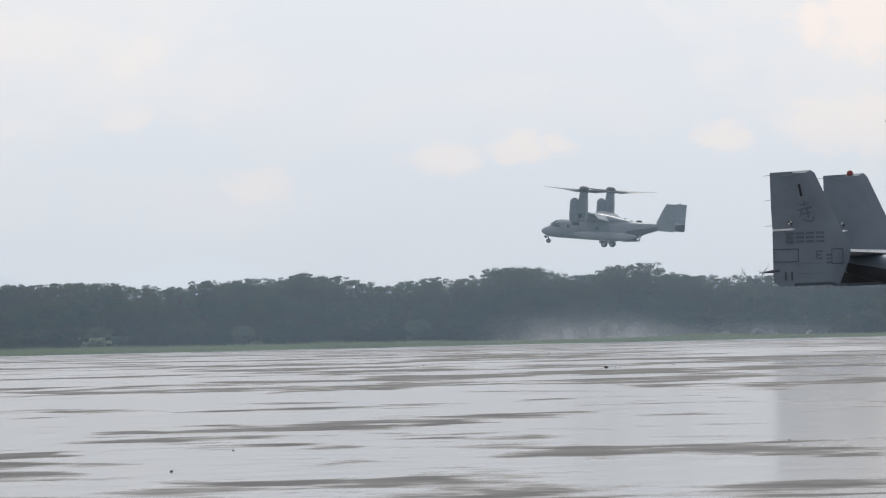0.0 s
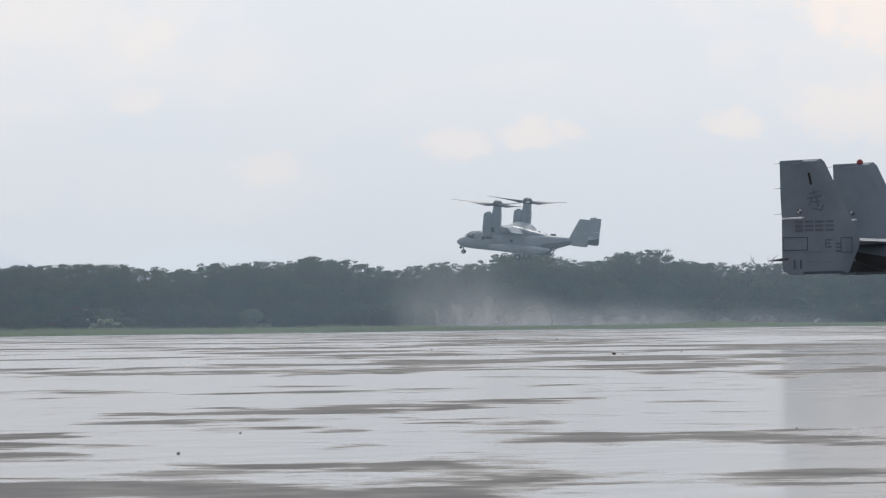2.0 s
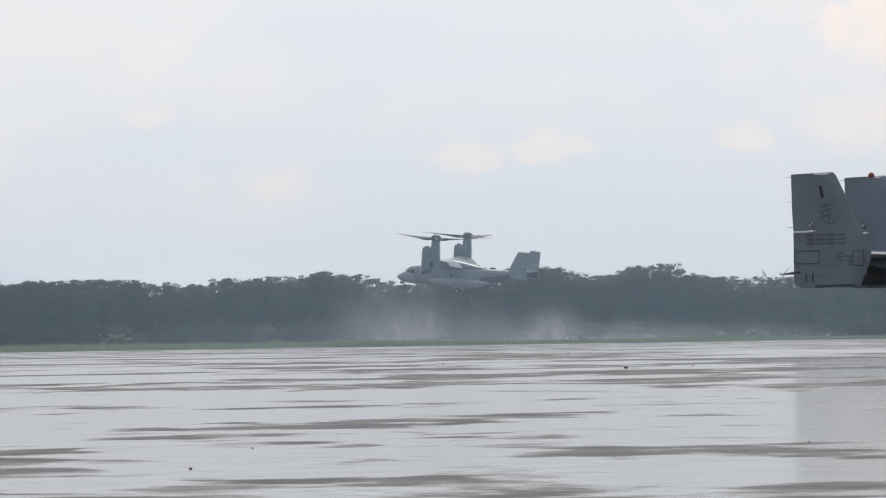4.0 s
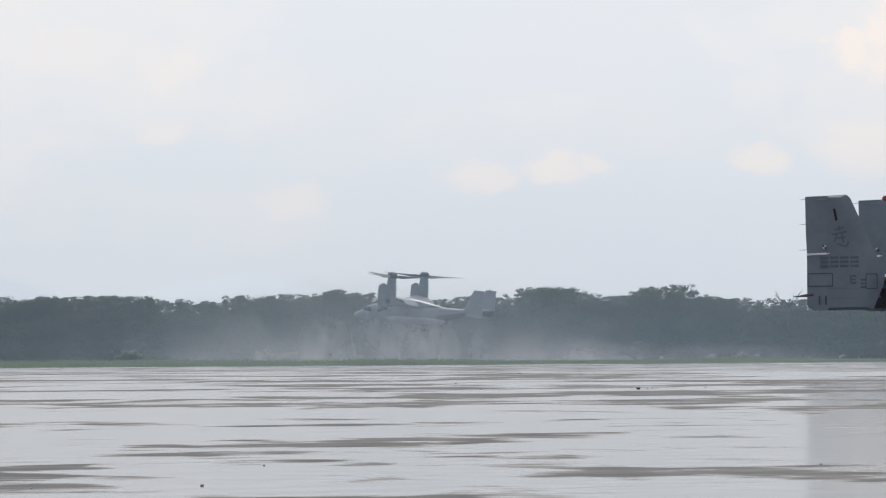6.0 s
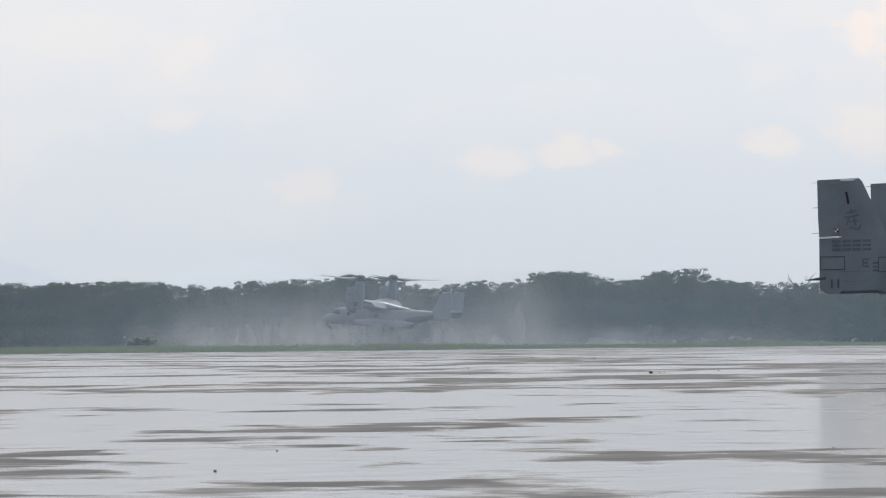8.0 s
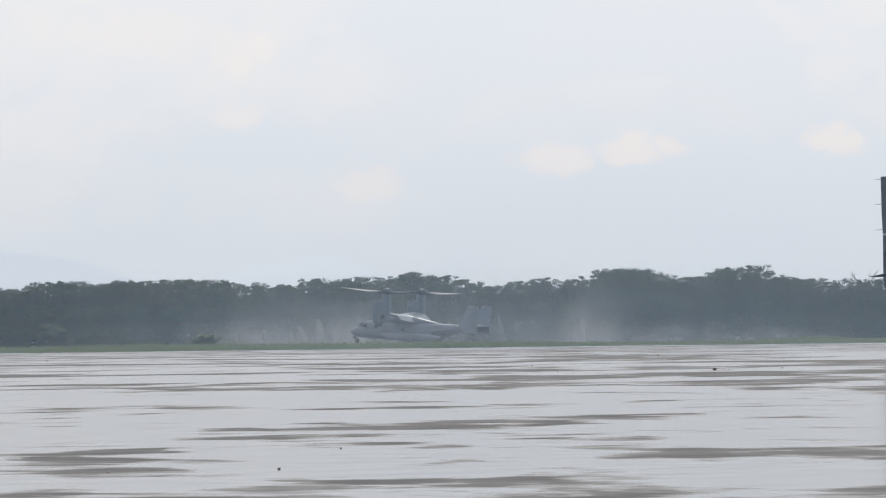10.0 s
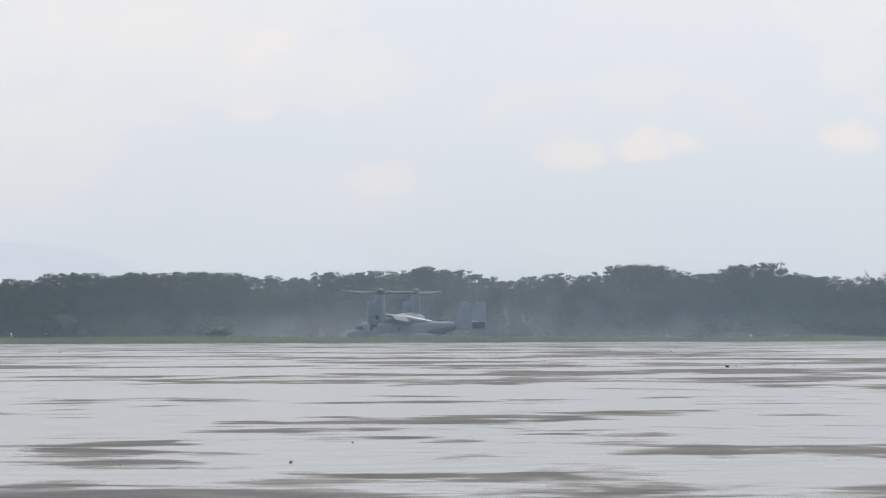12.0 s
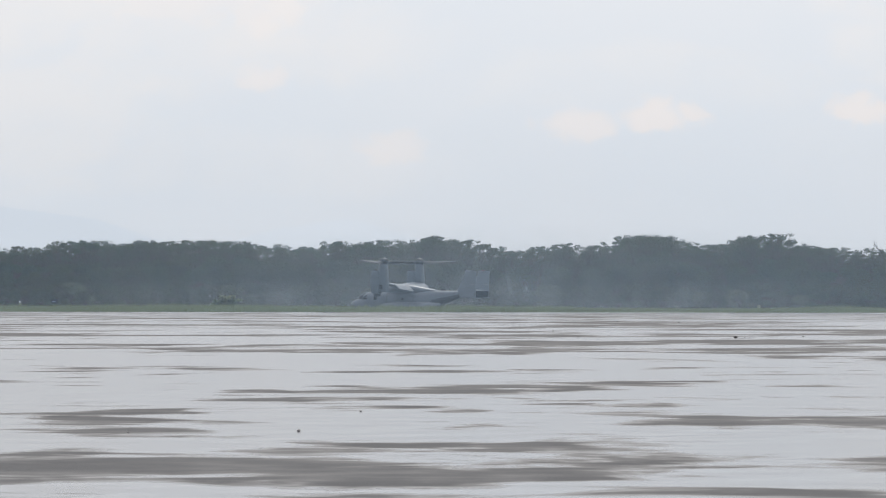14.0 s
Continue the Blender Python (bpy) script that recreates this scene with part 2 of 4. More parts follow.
def loft(sections, n=28, axis="x", bm=None):
    """A closed skin over rounded-box sections: (along, centre a, centre b, half a, half b, power)."""
    bm = bm or bmesh.new()
    rings = []
    for s, ca, cb, ha, hb, pw in sections:
        ring = []
        for i in range(n):
            w = 2 * math.pi * i / n
            c, d = math.cos(w), math.sin(w)
            a = ca + ha * math.copysign(abs(c) ** (2 / pw), c)
            b = cb + hb * math.copysign(abs(d) ** (2 / pw), d)
            ring.append(bm.verts.new({"x": (s, a, b), "y": (a, s, b), "z": (a, b, s)}[axis]))
        rings.append(ring)
    for p, q in zip(rings, rings[1:]):
        for i in range(n):
            bm.faces.new((p[i], p[(i + 1) % n], q[(i + 1) % n], q[i]))
    bm.faces.new(rings[0])
    bm.faces.new(rings[-1])
    return bm


def slab(outline, thick, plane="xz", at=0.0, bevel=.02, bm=None):
    """A plate with that outline, thick across it, its edges rounded."""
    bm = bm or bmesh.new()
    made = []
    for side in (-.5, .5):
        row = []
        for a, b in outline:
            o = at + side * thick
            row.append(bm.verts.new({"xz": (a, o, b), "xy": (a, b, o), "yz": (o, a, b)}[plane]))
        made.append(row)
    fs = [bm.faces.new(made[0]), bm.faces.new(made[1][::-1])]
    k = len(outline)
    for i in range(k):
        fs.append(bm.faces.new((made[0][i], made[0][(i + 1) % k], made[1][(i + 1) % k], made[1][i])))
    if bevel:
        bmesh.ops.bevel(bm, geom=list({e for f in fs for e in f.edges}), offset=bevel, segments=2, affect="EDGES", clamp_overlap=True)
    return bm


def rod(a, b, r0, r1=None, n=10, bm=None):
    bm = bm or bmesh.new()
    a, b = Vector(a), Vector(b)
    q = (b - a).to_track_quat("Z", "Y").to_matrix().to_4x4()
    bmesh.ops.create_cone(bm, cap_ends=True, segments=n, radius1=r0, radius2=r0 if r1 is None else r1, depth=(b - a).length,
                          matrix=Matrix.Translation((a + b) / 2) @ q)
    return bm


def turned(profile, n=24, bm=None, centre=(0, 0, 0), axis="z"):
    """A turned body: rows of (along, radius)."""
    bm = bm or bmesh.new()
    return loft([(s + dict(x=centre[0], y=centre[1], z=centre[2])[axis],
                  *dict(x=(centre[1], centre[2]), y=(centre[0], centre[2]), z=(centre[0], centre[1]))[axis], r, r, 2) for s, r in profile], n, axis, bm)


def wing_piece(stations, n=16, bm=None):
    """An aerofoil skin: stations of (y, leading x, trailing x, z, thickness, twist degrees)."""
    bm = bm or bmesh.new()
    rings = []
    for y, le, te, z, th, tw in stations:
        ring = []
        c = le - te
        for i in range(n):
            w = 2 * math.pi * i / n
            f = .5 - .5 * math.cos(w)
            h = th * (1.9 * math.sqrt(max(f, 0)) * (1 - f) ** .9 + .01) * (1 if w < math.pi else -.7)
            dx, dz = -c * (f - .3), h
            t = radians(tw)
            ring.append(bm.verts.new((le - .3 * c + dx * math.cos(t) + dz * math.sin(t), y, z + dz * math.cos(t) - dx * math.sin(t))))
        rings.append(ring)
    for p, q in zip(rings, rings[1:]):
        for i in range(n):
            bm.faces.new((p[i], p[(i + 1) % n], q[(i + 1) % n], q[i]))
    bm.faces.new(rings[0])
    bm.faces.new(rings[-1])
    return bm


def moved(bm, m):
    bmesh.ops.transform(bm, matrix=m, verts=bm.verts)
    return bm

# ---- the large structure ----


def ground_height(y):
    """Level apron, a low swell under the grass verge, the runway lying a little lower behind it."""
    knots = ((-300, -.03), (442, -.03), (450, .0), (520, .06), (610, .06), (700, -.35), (765, -.66), (830, -.66), (850, -.5), (5000, -.5))
    return float(np.interp(y, [k[0] for k in knots], [k[1] for k in knots]))


def apron_edge(x):
    return float(np.interp(x, [-28, 36], [404, 443]))


def build_ground():
    xs = [-4200, -900, -300, -120, -60, 0, 60, 120, 300, 900, 4200]
    ys = [-900, -300, 0, 300, 442, 450, 485, 520, 540, 560, 585, 610, 640, 670, 700, 735, 765, 830, 850, 900, 1300, 2500, 4850]
    verts = [(x, y, ground_height(y)) for y in ys for x in xs]
    k = len(xs)
    faces = [(j * k + i, j * k + i + 1, (j + 1) * k + i + 1, (j + 1) * k + i) for j in range(len(ys) - 1) for i in range(k - 1)]
    tagged(new("ground", raw("ground", verts, faces, SOIL)), "flat grassy airfield ground reaching to the horizon", "ground", kind="structure")
    bm = slab([(-420, -260), (420, -260)] + [(x, apron_edge(x)) for x in (420, 36, -28, -420)], .30, "xy", -.15, 0)
    tagged(new("apron_pavement", mesh_of("apron_pavement", bm, CONCRETE, False)), "rain-wet grey concrete apron with damp dry-edged patches", "pavement", kind="structure")
    bm = slab([(-700, 775), (700, 775), (700, 822), (-700, 822)], .10, "xy", -.70, 0)
    tagged(new("runway", mesh_of("runway", bm, RUNWAY, False)), "dark damp asphalt runway beyond the grass verge", "runway", kind="structure")


def build_hills():
    """Pale ridges far beyond the trees, their haze put into an emissive colour."""
    for nm, y, peaks in (("backdrop_hill", 4650, ((-310, 175, 64), (-520, 150, 40))), ("backdrop_hill", 4780, ((-60, 95, 54), (-170, 90, 30)))):
        verts, faces = [], []
        k = 120
        for i in range(k + 1):
            x = -700 + 1000 * i / k
            h = sum(a * math.exp(-((x - c) / w) ** 2) for c, w, a in peaks)
            h += 5 * noise.fractal(Vector((x * .012, y, 0)), 1, 2, 4) * min(1, h / 20)
            verts += [(x, y - 60, -1), (x, y, max(h, -.5) - .5), (x, y + 60, -1)]
        for i in range(k):
            for j in range(2):
                a = 3 * i + j
                faces.append((a, a + 3, a + 4, a + 1))
        tagged(new(nm, raw(nm, verts, faces, HILL if y < 4700 else HILL_FAINT, True)), "pale blue ridge with haze put into its glowing colour", "hill", kind="structure")


build_ground()
build_hills()

# ---- the tiltrotor aircraft ----
# nose along +x, port side +y, wheels on z = 0; the rotor masts stand at x = 0


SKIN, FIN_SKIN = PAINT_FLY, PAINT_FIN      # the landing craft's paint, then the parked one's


def fuselage_mesh():
    rows = ((6.73, .88, 1.02, .06), (6.62, .72, 1.17, .20), (6.4, .56, 1.34, .38), (6.05, .42, 1.50, .57), (5.6, .33, 1.70, .75), (5.15, .28, 1.98, .88), (4.7, .26, 2.30, .98),
            (4.3, .25, 2.50, 1.04), (3.7, .25, 2.57, 1.10), (2.4, .25, 2.60, 1.13), (.8, .25, 2.66, 1.13), (-1.0, .25, 2.72, 1.13), (-2.6, .26, 2.77, 1.12),
            (-3.8, .42, 2.81, 1.09), (-4.8, .78, 2.83, 1.0), (-5.8, 1.18, 2.83, .86), (-6.8, 1.58, 2.82, .68), (-7.8, 1.92, 2.83, .50), (-8.6, 2.14, 2.88, .36), (-9.3, 2.35, 2.90, .20))
    return loft([(x, 0, (a + b) / 2, w, (b - a) / 2, 2.0 if x > 6.3 else 2.7) for x, a, b, w in rows], 32)


def cockpit_panes(body):
    for s in (1, -1):
        bm = bmesh.new()
        for o in ([(5.55, 1.62), (5.0, 2.02), (4.72, 2.02), (4.95, 1.60)], [(4.88, 1.60), (4.66, 2.05), (4.2, 2.12), (4.2, 1.58)]):
            vs = []
            for a, b in o:
                half = float(np.interp(a, [4.2, 4.7, 5.15, 5.6], [1.04, .98, .88, .75]))
                top = float(np.interp(a, [4.2, 4.7, 5.15, 5.6], [2.5, 2.3, 1.98, 1.70]))
                mid, hh = (top + .28) / 2, (top - .28) / 2
                r = max(0, 1 - min(.999, abs((b - mid) / hh)) ** 2.7) ** (1 / 2.7)
                vs.append(bm.verts.new((a, s * (half * r + .04), b)))
            bm.faces.new(vs if s > 0 else vs[::-1])
        bmesh.ops.solidify(bm, geom=bm.faces[:], thickness=.02)
        part("side_window", bm, GLASS, body, "dark cockpit side glass", False)
    bm = bmesh.new()
    pts = [(5.66, -.40, 1.76), (5.66, .40, 1.76), (4.82, .52, 2.33), (4.82, -.52, 2.33)]
    bm.faces.new([bm.verts.new(p) for p in pts])
    bmesh.ops.solidify(bm, geom=bm.faces[:], thickness=.03)
    part("windscreen", bm, GLASS, body, "dark sloping windscreen", False)
    # frame rods; their pale colour stands in for highlights along the windscreen rim
    for s in (1, -1):
        part("canopy_frame", rod((5.70, s * .42, 1.77), (4.80, s * .55, 2.36), .035, .035, 8), PAINT_LIGHT, body, "windscreen frame, pale to imitate its rim highlights")
        part("canopy_frame", rod((4.80, s * .55, 2.36), (4.15, s * .62, 2.47), .035, .035, 8), PAINT_LIGHT, body)
        part("canopy_frame", rod((4.90, s * .90, 1.62), (4.68, s * .80, 2.10), .03, .03, 8), PAINT_LIGHT, body)


def tapered(bm, y):
    """Thins a rudder from its hinge to its trailing edge."""
    for v in bm.verts:
        v.co.y = y + (v.co.y - y) * (.35 + .65 * min(1, max(0, (v.co.x + 10.75) / .72)))
    return bm


def fin_part(root, s):
    """One upright tail fin with its rudder, joints and markings."""
    y = s * 2.72
    bm = bmesh.new()
    # a thin aerofoil: thick behind the leading edge, thinner to the hinge and at the tips
    ring = [(-10.08, 5.355), (-9.48, 5.38), (-9.36, 5.28), (-8.83, 4.16), (-8.30, 3.02), (-8.34, 2.72), (-8.66, 1.97), (-10.08, 1.945), (-10.08, 3.0), (-10.08, 4.2)]
    inner = [(-10.06, 5.30), (-9.62, 5.30), (-9.55, 5.20), (-9.05, 4.1), (-8.62, 2.98), (-8.64, 2.72), (-8.88, 2.05), (-10.06, 2.03), (-10.06, 3.0), (-10.06, 4.2)]
    edge = [bm.verts.new((a, y, b)) for a, b in ring]
    for side in (1, -1):
        face = [bm.verts.new((a, y + side * (.098 if a < -10 else .106), b)) for a, b in inner]
        k = len(ring)
        for i in range(k):
            bm.faces.new((edge[i], edge[(i + 1) % k], face[(i + 1) % k], face[i]))
        c = [bm.verts.new((-9.35, y + side * .107, z)) for z in (4.6, 3.4, 2.4)]
        for i in range(k):
            mz = (inner[i][1] + inner[(i + 1) % k][1]) / 2
            q = c[0] if mz > 4 else c[1] if mz > 2.9 else c[2]
            bm.faces.new((face[i], face[(i + 1) % k], q))
        # close the seams between the three fans
        def ends(lo):
            return [i for i in range(k) if ((inner[i][1] + inner[(i + 1) % k][1]) / 2 > lo) != ((inner[i - 1][1] + inner[i][1]) / 2 > lo)]
        for lo, (u, v) in ((4, (c[0], c[1])), (2.9, (c[1], c[2]))):
            for i in ends(lo):
                try:
                    bm.faces.new((face[i], u, v))
                except ValueError:
                    pass
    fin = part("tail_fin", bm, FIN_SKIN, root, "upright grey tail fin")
    up = [(-10.75, 5.33), (-10.02, 5.352), (-10.02, 3.665), (-10.70, 3.635), (-10.73, 4.2)]
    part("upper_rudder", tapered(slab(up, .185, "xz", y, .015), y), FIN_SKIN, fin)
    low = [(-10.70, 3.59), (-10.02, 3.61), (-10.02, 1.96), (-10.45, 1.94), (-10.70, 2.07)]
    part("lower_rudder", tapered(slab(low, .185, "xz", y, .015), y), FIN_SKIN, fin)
    part("bright_gap", slab([(-10.70, 3.598), (-9.98, 3.622), (-9.98, 3.652), (-10.70, 3.628)], .20, "xz", y, 0), WHITE, fin, "bright edge between the rudders", False)
    # the inner face is darker below the tailplane
    part("dark_fin_panel", slab([(-10.66, 2.04), (-8.74, 2.04), (-8.50, 2.66), (-8.56, 2.86), (-10.66, 2.86)], .02, "xz", y - s * .114, 0), UNDER, fin, "dark lower inner face of the fin", False)
    return fin


def fin_marks(fin, s):
    """Joints and faded markings on the outer face of a fin."""
    y = s * (2.72 + .109)

    def strip(name, o, mat, label="", d=.0):
        part(name, slab(o, .003, "xz", y + s * d, 0), mat, fin, label, False)

    def box(x0, z0, x1, z1, w=.022):
        for o in ([(x0, z0), (x1, z0), (x1, z0 + w), (x0, z0 + w)], [(x0, z1 - w), (x1, z1 - w), (x1, z1), (x0, z1)],
                  [(x0, z0 + w), (x0 + w, z0 + w), (x0 + w, z1 - w), (x0, z1 - w)], [(x1 - w, z0 + w), (x1, z0 + w), (x1, z1 - w), (x1 - w, z1 - w)]):
            strip("panel_joint", o, LINE)

    box(-10.66, 2.66, -9.88, 3.06)
    box(-8.86, 2.58, -8.50, 3.03)
    strip("upper_stroke", [(-9.86, 4.96), (-9.79, 4.97), (-9.72, 4.62), (-9.79, 4.60)], BLACK, "short black slanted stroke")
    for i in range(4):       # the number, as plain bars
        x = -10.27 + i * .312
        for o in [[(x, z), (x + .26, z), (x + .26, z + .075), (x, z + .075)] for z in (3.225, 3.35, 3.475)]:
            strip("number_bar", o, MARK)
    for o in [[(x, z), (x + w, z), (x + w, z + h), (x, z + h)] for x, z, w, h in ((-9.35, 2.73, .055, .26), (-9.29, 2.73, .14, .05), (-9.29, 2.835, .11, .05), (-9.29, 2.94, .14, .05), (-9.02, 2.60, .18, .06), (-9.02, 2.71, .18, .06), (-9.02, 2.82, .18, .06))]:
        strip("letter_bar", o, MARK)
    for z in (2.60, 2.31):
        strip("panel_joint", [(-10.0, z), (-9.10, z), (-9.10, z + .008), (-10.0, z + .008)], MARK)
    # a faded emblem: a few brush strokes
    for x0, z0, x1, z1, w in ((-9.82, 4.34, -9.52, 4.40, .05), (-9.68, 4.46, -9.65, 4.30, .05), (-9.88, 4.20, -9.44, 4.28, .055), (-9.74, 4.20, -9.82, 3.98, .055), (-9.60, 4.24, -9.54, 3.96, .06),
                              (-9.76, 4.08, -9.48, 4.12, .05), (-9.74, 3.92, -9.44, 3.84, .06), (-9.44, 3.84, -9.38, 4.0, .05)):
        v = Vector((x1 - x0, z1 - z0)).normalized() * w / 2
        strip("emblem_stroke", [(x0 - v.y, z0 + v.x), (x1 - v.y, z1 + v.x), (x1 + v.y, z1 - v.x), (x0 + v.y, z0 - v.x)], MARK)
    for i, m in enumerate((BLACK, WHITE, BLACK, WHITE)):
        a = [(-10.21, 3.83), (-10.13, 3.91), (-10.05, 3.83), (-10.13, 3.75)]
        c = (-10.13, 3.83)
        strip("target_mark", [c, a[i], ((a[i][0] + a[(i + 1) % 4][0]) / 2 , (a[i][1] + a[(i + 1) % 4][1]) / 2), a[(i + 1) % 4]], m, "", .004)
    for x in (-10.32, -10.12):
        strip("letter_bar", [(x, 2.12), (x + .045, 2.12), (x + .045, 2.38), (x, 2.38)], LINE)
    # the inner face carries a target mark and a vent only
    for k, m in enumerate((BLACK, WHITE)):
        part("inner_target_mark", slab([(-10.13, 3.83 + .01 * k), (-10.13 + .08 * (1 - 2 * k), 3.83), (-10.13, 3.75 + .16 * k)], .008, "xz", s * (2.72 - .113), 0), m, fin, "", False)
    part("inner_tip_vent", slab([(-10.35, 5.22), (-10.05, 5.24), (-10.05, 5.262), (-10.35, 5.242)], .008, "xz", s * (2.72 - .113), 0), PAINT_LIGHT, fin, "", False)
    strip("tip_vent", [(-10.35, 5.22), (-10.05, 5.24), (-10.05, 5.262), (-10.35, 5.242)], PAINT_LIGHT)


def nacelle_part(root, s):
    y = s * 7.1
    col = loft([(2.55, -.05, y, .40, .46, 3), (2.65, -.04, y, .52, .60, 3.4), (3.6, -.02, y, .58, .68, 3.6), (5.0, .0, y, .57, .66, 3.4), (5.4, .02, y, .54, .60, 2.8), (6.18, 0, y, .50, .52, 2.4), (6.34, 0, y, .44, .44, 2)], 28, "z")
    nac = part("nacelle", col, PAINT, root, "upright engine nacelle")
    eng = loft([(2.36, .86, y, .46, .52, 4), (2.42, .88, y, .54, .62, 4.5), (2.7, .90, y, .60, .70, 5), (3.3, .93, y, .63, .75, 5), (4.9, .93, y, .63, .75, 5), (5.14, .90, y, .60, .70, 5), (5.22, .88, y, .55, .64, 4.5)], 32, "z")
    part("engine_cowl", eng, PAINT, nac)
    part("exhaust_nozzle", turned([(2.0, .34), (2.02, .40), (2.3, .44), (2.4, .44)], 20, None, (.80, y, 0)), DARK, nac, "soot-dark exhaust nozzle")
    part("intake_lip", loft([(5.1, .98, y, .26, .40, 2.6), (5.34, 1.06, y, .24, .36, 2.6), (5.36, 1.06, y, .2, .32, 2.6)], 20, "z"), PAINT_DARK, nac, "dark engine intake lip")
    for z in (3.3, 4.3):
        part("cowl_band", loft([(z, .93, y, .637, .757, 5), (z + .04, .93, y, .637, .757, 5)], 28, "z"), PAINT_DARK, nac)
    part("cooler_vent", slab([(-.1, 2.95), (.35, 2.95), (.35, 3.5), (-.1, 3.5)], .05, "xz", y + s * .67, .01), DARK, nac, "dark oil cooler vent", False)
    return nac


def rotor_part(root, s):
    """Hub and three twisted blades, turning round the mast."""
    hub = part("proprotor", turned([(-.52, .36), (-.48, .5), (-.3, .6), (-.04, .62), (.12, .58), (.26, .44), (.35, .22), (.38, .03)], 24), BLADE, root, "three-bladed proprotor hub with rounded spinner")
    for i in range(3):
        st = []
        for r, c, th, tw in ((.35, .32, .30, 36), (.75, .44, .26, 34), (1.3, .80, .19, 28), (2.2, .76, .13, 18), (3.4, .66, .09, 10), (4.6, .58, .06, 5), (5.55, .50, .04, 3), (5.75, .36, .03, 2)):
            st.append((r, .30 * c, -.70 * c, -.24 + .045 * r, th, -tw))
        bm = moved(wing_piece(st, 14), Matrix.Rotation(i * 2 * math.pi / 3, 4, "Z") @ Matrix.Diagonal((s, 1, 1, 1)))
        part("blade", bm, BLADE, hub, "grey twisted rotor blade")
        cuff = moved(rod((0, .3, -.26), (0, .95, -.21), .19, .15, 12), Matrix.Rotation(i * 2 * math.pi / 3, 4, "Z"))
        part("blade_cuff", cuff, PAINT_DARK, hub)
    hub.matrix_basis = pose(0, s * 7.1, 6.50)
    return hub


def gear_part(root, x, y, r, twin, width):
    """A wheel leg: strut, axle and two tyres with rims."""
    leg = part("wheel_leg", rod((x, y, r), (x + .1, y * .86, 1.0), .075, .11, 12), METAL, root, "oiled steel landing gear leg")
    part("axle", rod((x, y - twin - .1, r), (x, y + twin + .1, r), .05), METAL, leg)
    for o in (-twin, twin):
        w = width / 2
        tyre = part("tyre", turned([(-w, r * .62), (-w, r * .88), (-w * .6, r * .98), (0, r), (w * .6, r * .98), (w, r * .88), (w, r * .62)], 28, None, (x, y + o, r), "y"), RUBBER, leg, "black rubber tyre")
        part("rim", turned([(-w - .01, r * .3), (-w - .004, r * .55), (w + .004, r * .55), (w + .01, r * .3)], 20, None, (x, y + o, r), "y"), METAL, leg)
    return leg


